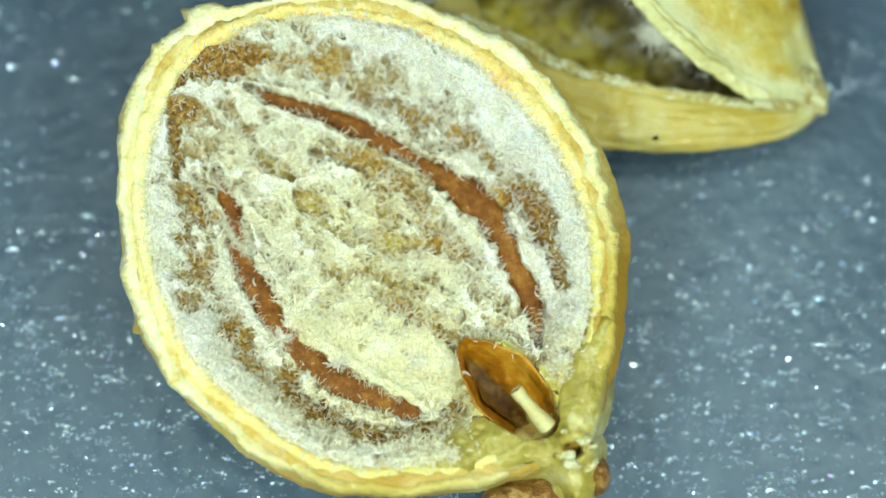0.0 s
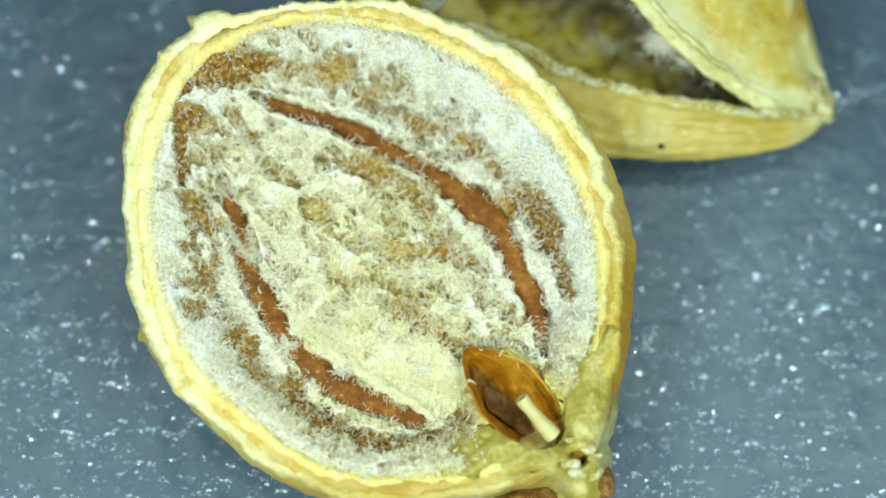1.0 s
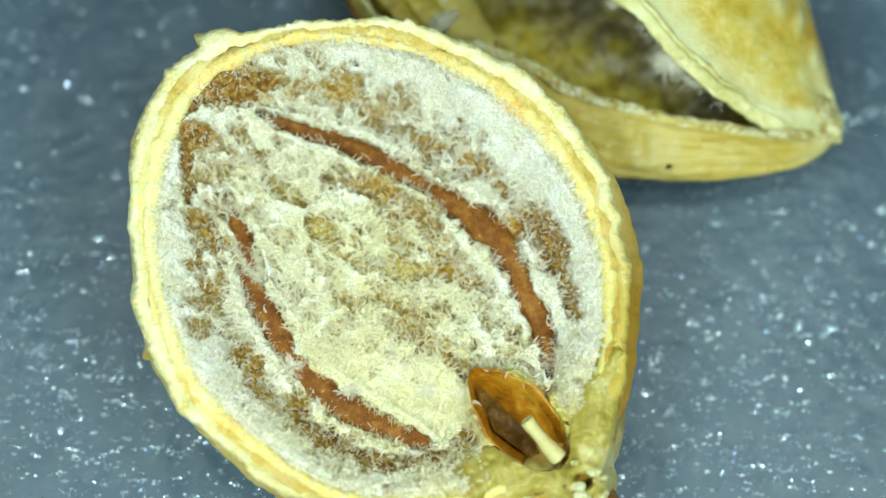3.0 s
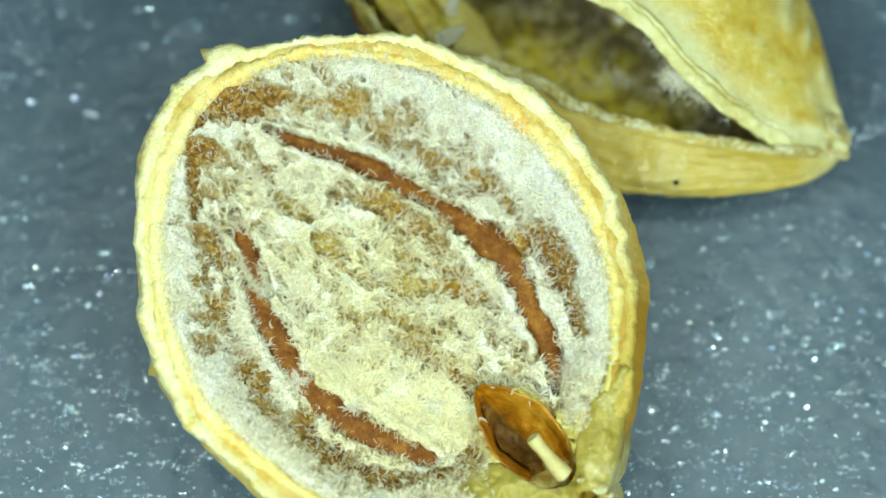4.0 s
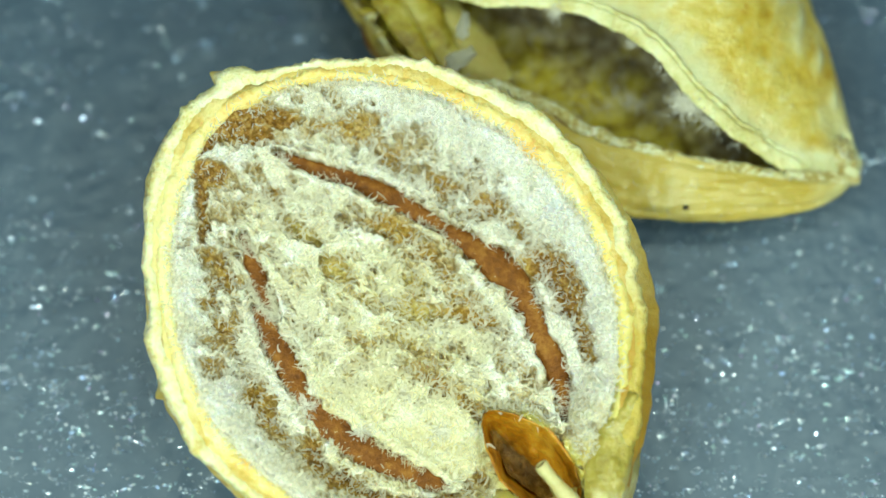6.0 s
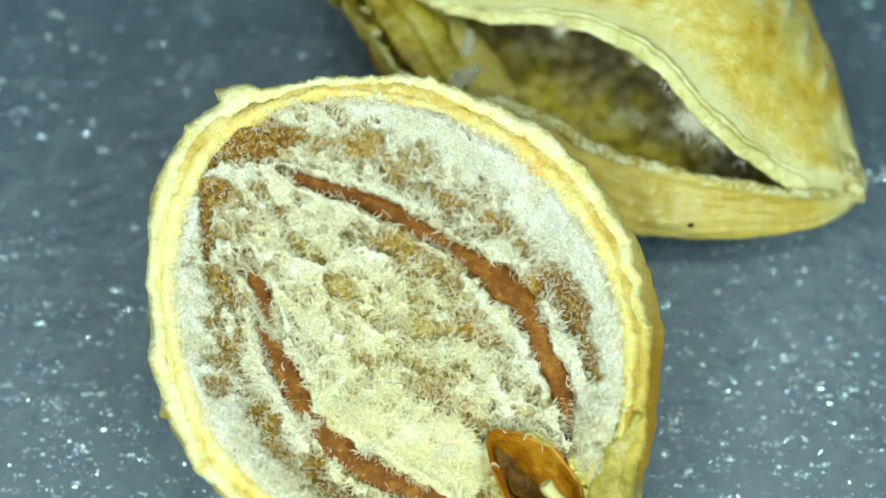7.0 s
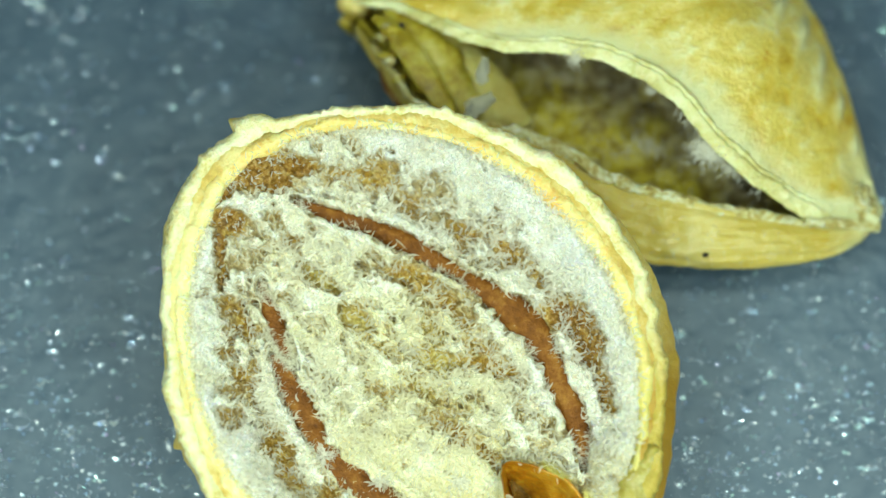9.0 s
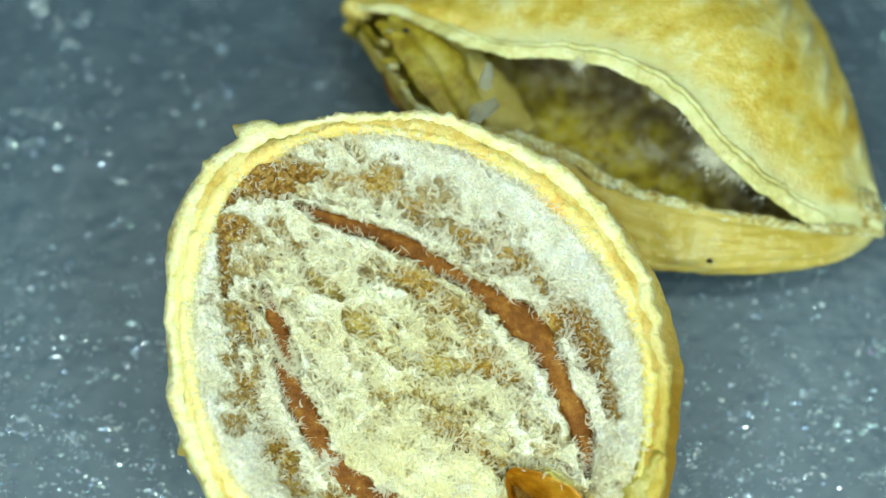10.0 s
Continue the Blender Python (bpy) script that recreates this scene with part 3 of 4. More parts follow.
def rib_distance(x, y):
    return rib_field(x, y)[0]


def lining_floor(x, y):
    """The bowl of the lining with its swells, before ribs and cup."""
    q = np.hypot(x, y) / periodic(INNER, np.arctan2(y, x))
    z = -0.14 - 0.66 * (1 - smooth01(q, 0.72, 1.02) ** 1.15)
    return z + 0.22 * fbm2(x, y, 1.1, 3, 3) + 0.22 * fbm2(0.55 * (x - y), 0.75 * (x + y), 2.8, 2, 0)


def rib_paths():
    """Each rib as rows of x, y, width and height."""
    out = []
    for r in RIBS:
        p = spline(r, 61)
        z = np.convolve(np.pad(lining_floor(p[:, 0], p[:, 1]), 6, "edge"), np.ones(13) / 13, "valid")
        out.append(np.column_stack([p, z + 0.085]))
    return out


PATHS = rib_paths()


def lining_height(x, y):
    z = lining_floor(x, y)
    d, level = rib_field(x, y)
    w = smooth01(d, -1.6, -0.1)
    z = z + w * (level - 0.05 - z) + 0.06 * np.exp(-((d + 0.6) / 0.45) ** 2)
    u, v = cup_space(x, y)
    inside = smooth01(1.0 - abs(v), 0, 0.12) * (u > 0.0) * (u < 1.02)
    bed = np.exp(-(np.clip(abs(v) - 1.0, 0, 9) / 0.38) ** 2) * smooth01(u, -0.25, 0.1) * smooth01(1.2 - u, 0, 0.2)
    return z + bed * np.clip(-0.46 - z, 0, 1) - 0.85 * inside


def creaminess(x, y):
    """The felt turns from white to cream towards the middle and the cup."""
    return np.clip(1.2 * np.exp(-((x + 0.2 + 0.35 * (y + 0.5)) ** 2 / 2.8 + (y + 0.5) ** 2 / 6.5)) + 0.8 * fbm2(x, y, 1.0, 2, 0), 0, 1)


def fleshiness(x, y):
    """Olive-yellow flesh takes over from the felt beside and below the cup."""
    u, v = cup_space(x, y)
    ax, ay = CUP_B
    near = np.exp(-(np.hypot(x - ax - 0.05, y - ay - 0.1) / 0.95) ** 2)
    side = np.exp(-(np.clip(abs(v) - 1, 0, 9) / 0.38) ** 2) * smooth01(u, -0.1, 0.25) * smooth01(1.3 - u, 0, 0.3)
    return np.clip(1.3 * np.maximum(near, side) + 1.2 * fbm2(x, y, 3.0, 3, 1), 0, 1)


def lit_wall(x, y):
    """The steep inner wall's smooth white felt on two sides, whitened further for strong light."""
    th, q = np.degrees(np.arctan2(y, x)), np.hypot(x, y) / periodic(INNER, np.arctan2(y, x))
    side = np.maximum(np.exp(-((th - 38) / 45) ** 2), np.maximum(0.6 * np.exp(-(((th % 360) - 192) / 25) ** 2), 0.28 * np.exp(-(((th % 360) - 238) / 28) ** 2)))
    return smooth01(q + 0.4 * fbm2(x, y, 3.0, 3, 1), 0.80, 0.93) * side


def build_lining(cap):
    step = 0.0125
    gx, gy = np.meshgrid(np.arange(-3.9, 3.5, step), np.arange(-3.6, 3.9, step), indexing="ij")
    inside = np.hypot(gx, gy) < periodic(INNER, np.arctan2(gy, gx)) * 1.0 + 0.05
    index = np.full(gx.shape, -1)
    index[inside] = np.arange(inside.sum())
    x, y = gx[inside], gy[inside]
    wax = waxiness(x, y)
    felt = felt_amount(x, y) * smooth01(-rib_distance(x, y) - 1.5 * fbm2(x, y, 5.0, 3, 2), -0.30, 0.0)
    u, w = 0.5 * (x - y) + 0.1 * fbm2(x, y, 3.0, 2, 1), 0.9 * (x + y) + 0.1 * fbm2(x, y, 3.0, 2, 0)
    matted = 0.15 * (0.25 - abs(fbm2(u, w, 9.0, 3, 2))) + (0.02 + 0.07 * felt) * (0.25 - abs(fbm2(1.6 * x + 0.2 * w, y, 20.0, 2, 1)))
    matted = matted * smooth01(-rib_distance(x, y), -0.3, 0.1) * (1 - 0.5 * lit_wall(x, y))
    z = lining_height(x, y) + smooth01(1.03 - np.hypot(x, y) / periodic(INNER, np.arctan2(y, x)), 0, 0.06) * (0.15 * felt + 0.16 * fbm2(x, y, 4.0, 3, 1) * felt + matted) * (1 - 0.6 * wax)
    q = np.stack([index[:-1, :-1], index[1:, :-1], index[1:, 1:], index[:-1, 1:]], -1).reshape(-1, 4)
    q = q[(q >= 0).all(1)]
    br, ta = worn(BROWN, x, y), np.maximum(worn(TAN, x, y), worn(OLIVE_SPOT, x, y))
    deep = np.clip(np.maximum(0.95 * br, 0.60 * np.clip(ta, 0, 1)) + 0.5 * fbm2(x, y, 3.0, 2, 2), 0, 1)
    warm = creaminess(x, y)
    return part("lining", np.stack([x, y, z], 1), q, LINING, cap, "torn white felt worn to brown in patches", {"bare": 1 - felt, "deep": deep, "warm": warm, "lit": lit_wall(x, y), "wax": wax, "olive": np.clip(1.2 * worn(OLIVE_SPOT, x, y), 0, 1), "flesh": fleshiness(x, y)})


def revolve(rows, nt, material, name, parent, label, rough=0.0, scale=3.0, ripple=0.0, seed=0, closed=False, ragged=0.0, wander=0.0, spur=0.0):
    """A ring or bowl: rows of (k, r offset from the rim or fraction, z) round the capsule's outline."""
    th = np.linspace(0, 2 * math.pi, nt, endpoint=False)
    ro, ri = periodic(OUTER, th), periodic(INNER, th)
    ro = ro + 0.05 * fbm(np.stack([3 * np.cos(th), 3 * np.sin(th), 0 * th], 1), 1.5, 3, 2) + 0.03 * fbm(np.stack([3 * np.cos(th), 3 * np.sin(th), 0 * th], 1), 9, 2, 1)
    deg = np.degrees(th)
    tooth = 0.23 * np.interp(deg, (117, 122, 125.5, 128.8, 129.7), (0, 0.15, 0.8, 1, 0))
    flap = 0.10 * np.where(deg < 197, np.exp(-((deg - 197) / 2.2) ** 2), np.exp(-((deg - 197) / 0.5) ** 2))
    plain = ro
    ro = ro + tooth
    rim = plain - 0.14 * np.exp(-(((deg + 180) % 360 - 178) / 34) ** 2) - 0.05 * np.exp(-((deg - 240) / 30) ** 2)
    ring = np.stack([3 * np.cos(th), 3 * np.sin(th), 0 * th], 1)
    drift = wander * (fbm(ring, 1.6, 3, seed + 1) + 0.6 * fbm(ring, 6.0, 2, seed + 2))
    out = []
    for kind, a, z in rows:
        r = {"o": ro + a + flap * (z < -0.3), "r": rim + a + tooth * max(0.0, 1 + a / 0.2), "i": ri + a, "f": ro * a, "m": rim + (ri - rim) * (a + drift) + spur * tooth * max(0.0, 1 - a / 0.45)}[kind]
        sink = 0.42 * np.exp(-((deg - 312) / 11) ** 2) if kind in "mi" else 0.0
        out.append(np.stack([r * np.cos(th), r * np.sin(th), z - sink + 0 * th], 1))
    v = np.stack(out, 1)
    p = v.reshape(-1, 3)
    amp = np.tile([0.15 if k == "f" and a < 0.6 else 1.0 for k, a, z in rows], nt)
    d = np.stack([fbm(p, scale, 4, seed), fbm(p, scale, 4, seed + 1), fbm(p, scale, 4, seed + 2)], 1) * rough * amp[:, None]
    if ripple:
        tt = np.repeat(th, len(rows))
        wave = 2.6 * fbm(np.stack([3.4 * np.cos(tt), 3.4 * np.sin(tt), 0 * tt], 1), 4.5, 2, seed) * ripple * amp
        d = d + np.stack([np.cos(tt) * wave, np.sin(tt) * wave, wave], 1)
    if ragged:
        tt = np.repeat(th, len(rows))
        turn = np.degrees(tt)
        tear = ragged * (0.45 + 0.9 * np.exp(-((turn - 105) / 50) ** 2)) * amp * (0.7 * fbm(p, 9.0, 4, seed + 1) + 0.6 * fbm(p * (1, 1, 0.2), 22.0, 2, seed + 2))
        d = d + np.stack([np.cos(tt) * tear, np.sin(tt) * tear, 0.8 * tear], 1)
    turn = np.repeat(deg, len(rows))
    tan = np.interp(turn, (0, 20, 60, 130, 160, 195, 215, 240, 262, 300, 360), (0.55, 0.9, 0.9, 0.75, 0.5, 0.55, 0.85, 0.7, 0.5, 0.55, 0.55)) + 0.9 * fbm(p, 1.2, 3, 3)
    near_stalk = np.maximum(1.1 * np.exp(-(((turn - 335 + 180) % 360 - 180) / 42) ** 2), 0.85 * np.exp(-((turn - 272) / 42) ** 2))
    return part(name, p + d, grid_faces(nt, len(rows), True, closed), material, parent, label, {"pale": near_stalk, "tan": tan})


def lumpy(center, radii, material, name, parent, label="", rough=0.25, scale=4.0, seed=0, n=28):
    u, v = np.meshgrid(np.linspace(0, 2 * math.pi, n, endpoint=False), np.linspace(0.02, math.pi - 0.02, n // 2), indexing="ij")
    p = np.stack([np.cos(u) * np.sin(v), np.sin(u) * np.sin(v), np.cos(v)], -1).reshape(-1, 3)
    p = p * (1 + rough * 2 * fbm(p * np.array(radii), scale, 3, seed))[:, None] * np.array(radii) + np.array(center)
    return part(name, p, grid_faces(n, n // 2, True), material, parent, label)


def felt_strands(rng, n, per, region, length, lift, width, density, spread):
    """Feathery tufts: a few ribbons fan out from each root, roughly along the flow of the felt."""
    x, y = region(rng, n)
    keep = rng.rand(len(x)) < density(x, y)
    x, y = np.repeat(x[keep], per), np.repeat(y[keep], per)
    m = len(x)
    swirl = np.repeat(-0.75 + 3.2 * (vnoise(np.stack([x[::per], y[::per], 0 * x[::per]], 1) * 1.6, 2) - 0.5) + math.pi * rng.randint(0, 2, m // per) + rng.normal(0, 0.8, m // per), per) + rng.normal(0, 0.4, m)
    x, y, long = x + rng.normal(0, spread, m), y + rng.normal(0, spread, m), rng.uniform(*length, m) * (1 - 0.4 * smooth01(np.hypot(x, y) / periodic(INNER, np.arctan2(y, x)), 0.72, 0.9))
    clear = (np.maximum(rib_distance(x, y), rib_distance(x + long * np.cos(swirl), y + long * np.sin(swirl))) < 0.55) | (rng.rand(m) < 0.15)
    x, y, long, swirl = x[clear], y[clear], long[clear], swirl[clear]
    m = len(x)
    z = lining_height(x, y) + 0.15 * felt_amount(x, y) * (1 - 0.6 * waxiness(x, y)) + rng.uniform(-0.01, 0.03, m)
    v, f = strands(np.stack([x, y, z], 1), np.stack([np.cos(swirl), np.sin(swirl)], 1), long, rng.uniform(*lift, m), rng.uniform(*width, m), rng, 4, 1.5, 0.5)
    return v, f, creaminess(v[:, 0], v[:, 1])


CAP_PLACE = np.array((-0.55, -1.4, 1.86))


def build_capsule():
    cap = new("capsule_half")
    cap.matrix_world = pose(*(CAP_PLACE * MM), 9.6)
    tagged(cap, "straw-yellow open half capsule, white felted inside with brown ribs", "seed capsule", group="capsule halves")
    bowl = [("f", q, -0.50 - 1.28 * (1 - q ** 2.6) ** 0.6) for q in (0.02, 0.2, 0.4, 0.6, 0.75, 0.86, 0.93, 0.97, 0.99)]
    revolve(bowl + [("o", 0.0, -0.42), ("o", -0.005, -0.34), ("o", -0.03, -0.24), ("r", -0.05, -0.17), ("r", -0.09, -0.12), ("r", -0.14, -0.10)],
            1000, HUSK, "outer_wall", cap, "tan-olive streaked husk", 0.07, 2.0, 0.012, ragged=0.025)
    revolve([("r", -0.03, -0.24), ("m", 0.09, -0.12), ("m", 0.16, -0.045), ("m", 0.25, -0.01), ("m", 0.33, -0.012), ("m", 0.41, -0.035), ("m", 0.47, -0.055), ("m", 0.53, -0.085)],
            1200, SKIN, "outer_rim", cap, "pale straw-yellow beaded rim", 0.14, 2.4, 0.024, ragged=0.05, wander=0.16, spur=1.0)
    revolve([("m", 0.20, -0.12), ("m", 0.36, -0.065), ("m", 0.50, -0.055), ("m", 0.62, -0.055), ("m", 0.80, -0.10)], 900, GROOVE, "middle_layer", cap, "tan groove between the two walls", 0.12, 3.0, 0.020, 1, ragged=0.06)
    revolve([("m", 0.52, -0.10), ("m", 0.57, -0.062), ("m", 0.64, -0.035), ("m", 0.75, -0.02), ("m", 0.86, -0.05), ("i", 0.02, -0.12), ("i", -0.02, -0.22), ("i", -0.05, -0.45)], 900, LIP, "inner_lip", cap, "smooth yellow-orange inner lip", 0.12, 2.5, 0.018, 2, ragged=0.05, wander=0.22)
    lining = build_lining(cap)
    # brown ribs
    for path in PATHS:
        v, f = tube(path[:, (0, 1, 3)], path[:, 2] / 2 * 1.08, 20, 0.14, 5.0, 3, 0.42)
        v = v + 0.03 * np.stack([fbm(v, 6.0, 3, k) for k in range(3)], 1)
        part("rib", v, f, CHESTNUT, cap, "smooth chestnut-brown rib")
    # fibres
    rng = np.random.RandomState(11)

    def disc(rng, n):
        t, s = rng.uniform(0, 2 * math.pi, n), np.sqrt(rng.rand(n))
        r = s * periodic(INNER, t) * 1.0
        return r * np.cos(t), r * np.sin(t)

    def dens(x, y):
        d = rib_distance(x, y)
        u, v = cup_space(x, y)
        incup = (abs(v) < 1.3) & (u > -0.1) & (u < 1.1)
        fringe = np.exp(-((d + 0.25) / 0.25) ** 2)
        felt = felt_amount(x, y)
        thick = smooth01(felt + 1.8 * fbm2(x, y, 3.0, 2, 0), 0.46, 1.0)
        return np.clip(0.03 + 0.75 * thick + 0.08 * fringe, 0, 1) * np.where(d > -0.45, 0.02, 1) * (1 - 0.85 * waxiness(x, y)) * (1 - 0.7 * lit_wall(x, y)) * ~incup

    v, f, warm = felt_strands(rng, 8500, 6, disc, (0.07, 0.21), (0.0, 0.05), (0.016, 0.046), dens, 0.05)
    tagged(part("fibre", v, f, FIBRE, lining, "coarse feathery strands of felt", {"warm": warm}), kind="stuff")
    v, f, warm = felt_strands(rng, 5000, 5, disc, (0.05, 0.14), (0.0, 0.03), (0.007, 0.012), dens, 0.05)
    tagged(part("fibre", v, f, FIBRE, lining, "fine white matted fibres", {"warm": warm}), kind="stuff")
    v, f, warm = felt_strands(rng, 6000, 3, disc, (0.05, 0.16), (0.0, 0.05), (0.018, 0.042), lambda x, y: 0.36 * (0.02 + 0.98 * (rib_distance(x, y) < -0.3)) * (1 - waxiness(x, y)) * ((abs(cup_space(x, y)[1]) > 1.3) | (cup_space(x, y)[0] < -0.1)), 0.07)
    tagged(part("fibre", v, f, FIBRE, lining, "short white flecks over the worn patches", {"warm": 0.5 * warm}), kind="stuff")
    t = rng.uniform(0, 2 * math.pi, 7000)
    q = 0.955 + 0.075 * rng.rand(len(t)) ** 1.6
    r = periodic(INNER, t) * q
    x, y = r * np.cos(t), r * np.sin(t)
    keep = rng.rand(len(t)) < 0.25 + 0.75 * lit_wall(0.98 * x, 0.98 * y) - 0.9 * (np.exp(-((np.degrees(t) - 315) / 30) ** 2))
    x, y, t, q = x[keep], y[keep], t[keep], q[keep]
    a = t + rng.normal(0, 1.1, len(t))
    v, f = strands(np.stack([x, y, -0.20 + 2.2 * np.clip(q - 0.965, 0, 0.07) + rng.uniform(0, 0.05, len(t))], 1), np.stack([np.cos(a), np.sin(a)], 1), rng.uniform(0.05, 0.14, len(t)), rng.uniform(0.0, 0.05, len(t)), rng.uniform(0.012, 0.028, len(t)), rng, 3, 0.7, 0.8)
    tagged(part("fibre", v, f, FIBRE, lining, "white fuzz creeping onto the lip"), kind="stuff")
    for path in PATHS:
        n = 30 * len(path)
        i = rng.randint(1, len(path) - 1, n)
        step = path[i + 1, :2] - path[i - 1, :2]
        side = np.stack([-step[:, 1], step[:, 0]], 1) / np.hypot(step[:, 0], step[:, 1])[:, None] * rng.choice((-1, 1), n)[:, None]
        at = path[i, :2] + side * (path[i, 2] * 0.5 * rng.uniform(0.85, 1.25, n))[:, None] + rng.normal(0, 0.02, (n, 2))
        keep = rng.rand(n) < smooth01(0.5 + 2.4 * fbm2(at[:, 0], at[:, 1], 2.2, 2, 1), 0.25, 0.9)
        at, side, lift = at[keep], side[keep], path[i, 3][keep]
        a = np.arctan2(-side[:, 1], -side[:, 0]) + rng.normal(0, 0.7, len(at))
        v, f = strands(np.column_stack([at, lift + rng.uniform(0.0, 0.05, len(at))]), np.stack([np.cos(a), np.sin(a)], 1), rng.uniform(0.03, 0.12, len(at)), rng.uniform(0.02, 0.07, len(at)), rng.uniform(0.010, 0.024, len(at)), rng, 3, 0.6, 0.8)
        tagged(part("fibre", v, f, FIBRE, lining, "pale fringe lapping over a rib", {"warm": creaminess(v[:, 0], v[:, 1])}), kind="stuff")
    # dense white bursts of fibre on the felt, standing in for blown-out highlights
    for (x, y), size in zip(((-0.28, 0.38), (-0.93, -0.50), (-0.06, -0.90), (0.87, -0.74), (-0.59, 0.93), (-1.19, 1.63), (0.29, -0.14), (1.33, -0.46), (-1.35, -1.08), (-0.62, -1.39), (0.42, -1.41), (1.70, 1.13), (-1.68, 0.95)), (0.30, 0.26, 0.22, 0.26, 0.2, 0.2, 0.18, 0.2, 0.2, 0.18, 0.2, 0.2, 0.18)):
        n = int(800 * size)
        rad, a = np.abs(rng.normal(0, 0.45 * size, n)), rng.uniform(0, 2 * math.pi, n)
        px, py = x + rad * np.cos(a) * 1.2, y + rad * np.sin(a)
        pz = lining_height(px, py) + 0.09 * felt_amount(px, py) + 0.06 * np.exp(-(rad / size) ** 2 * 4)
        a = a + rng.normal(0, 0.7, n)
        v, f = strands(np.stack([px, py, pz], 1), np.stack([np.cos(a), np.sin(a)], 1), rng.uniform(0.04, 0.12, n), rng.uniform(0.0, 0.05, n), rng.uniform(0.012, 0.028, n), rng, 3, 0.8, 0.8)
        tagged(part("tuft", v, f, FIBRE, lining, "white fibre burst in place of a highlight"), kind="stuff")
    # cup with its peg
    cup = build_cup(cap)
    build_base(cap)
    return cap


def cup_point(u, v):
    ax = np.array(CUP_B) - np.array(CUP_A)
    side = np.array([-ax[1], ax[0]]) / np.hypot(*ax)
    return np.array(CUP_A) + np.asarray(u)[..., None] * ax + (np.asarray(v) * cup_width(u))[..., None] * side


def cup_depth(u, v):
    """The cup is deepest towards one side, so that its far wall is broad."""
    t = np.where(v < -0.35, (v + 0.35) / 0.65, (v + 0.35) / 1.35)
    return 0.78 * np.sin(math.pi * np.clip(u, 0, 1)) ** 0.5 * (1 - np.abs(t) ** 1.7)


def build_cup(cap):
    nu, nv = 60, 33
    u, v = np.meshgrid(np.linspace(0.005, 0.995, nu), np.linspace(-1, 1, nv), indexing="ij")
    p = cup_point(u, v)
    sway = np.stack([fbm2(p[..., 0], p[..., 1], 3.5, 3, 1), fbm2(p[..., 0], p[..., 1], 3.5, 3, 2)], -1) * 0.12
    p = p + sway
    depth = cup_depth(u, v)
    z = -0.36 + 0.10 * np.sin(math.pi * u) - depth
    z = z + 0.14 * fbm2(p[..., 0], p[..., 1], 4, 3, 1)
    inner = np.stack([p[..., 0], p[..., 1], z], -1)
    outer_xy = cup_point(u, v * 1.05) + sway
    outer = np.stack([outer_xy[..., 0], outer_xy[..., 1], z - 0.05 - 0.10 * (1 - abs(v))], -1)
    n = nu * nv
    f = grid_faces(nu, nv).tolist() + [q[::-1] for q in grid_faces(nu, nv, start=n).tolist()]
    for k in range(nu - 1):
        f.append([k * nv, k * nv + n, (k + 1) * nv + n, (k + 1) * nv])
        a = k * nv + nv - 1
        f.append([a, a + nv, a + nv + n, a + n])
    cup = part("cup", np.concatenate([inner.reshape(-1, 3), outer.reshape(-1, 3)]), f, AMBER, cap, "amber boat-shaped seed cup")
    u, v = np.meshgrid(np.linspace(0.12, 0.9, 40), np.linspace(-0.70, 0.02, 17), indexing="ij")
    v = -0.34 + (v + 0.34) * (0.3 + 0.7 * np.sin(math.pi * (u - 0.12) / 0.78)) + 0.25 * fbm2(u * 4, v, 2.0, 2, 1)
    p = cup_point(u, v)
    z = -0.36 + 0.10 * np.sin(math.pi * u) - cup_depth(u, v) + 0.09 + 0.2 * fbm2(p[..., 0], p[..., 1], 6, 3, 2)
    part("cup_floor", np.stack([p[..., 0], p[..., 1], z], -1).reshape(-1, 3), grid_faces(40, 17), UMBER, cup, "dark wrinkled floor")
    a, b = ((1.65, -1.83), (2.06, -2.31))
    path = spline([(a[0], a[1], 0.0), (a[0] * 0.6 + b[0] * 0.4, a[1] * 0.6 + b[1] * 0.4, -0.08), (b[0], b[1], -0.2)], 24)
    rad = np.concatenate([[0.08], np.linspace(0.092, 0.09, 12), np.linspace(0.092, 0.12, 11)])
    vv, ff = tube(path, rad, 16, 0.16, 7, 1, 1.0, 0.1)
    part("peg", vv, ff, CREAM, cap, "cream cut-off peg")
    return cup


RIDGES = [
    ([(2.84, -0.98, 0.24), (2.70, -1.30, 0.42), (2.57, -1.66, 0.52), (2.47, -2.06, 0.52), (2.38, -2.42, 0.46)], 0.03),
    ([(0.53, -2.84, 0.26), (1.04, -2.62, 0.60), (1.48, -2.48, 0.70), (1.91, -2.50, 0.60), (2.27, -2.62, 0.44)], -0.04),
    ([(2.20, -1.54, 0.18), (2.29, -1.91, 0.30), (2.29, -2.20, 0.36), (2.20, -2.45, 0.38)], -0.26),
    ([(2.36, -2.63, 0.63), (2.45, -2.88, 0.48), (2.47, -3.13, 0.33)], -0.06),
]
KNOT, STUB, SCALE = ((2.37, -2.61), (2.77, -2.94), (1.86, -3.11))


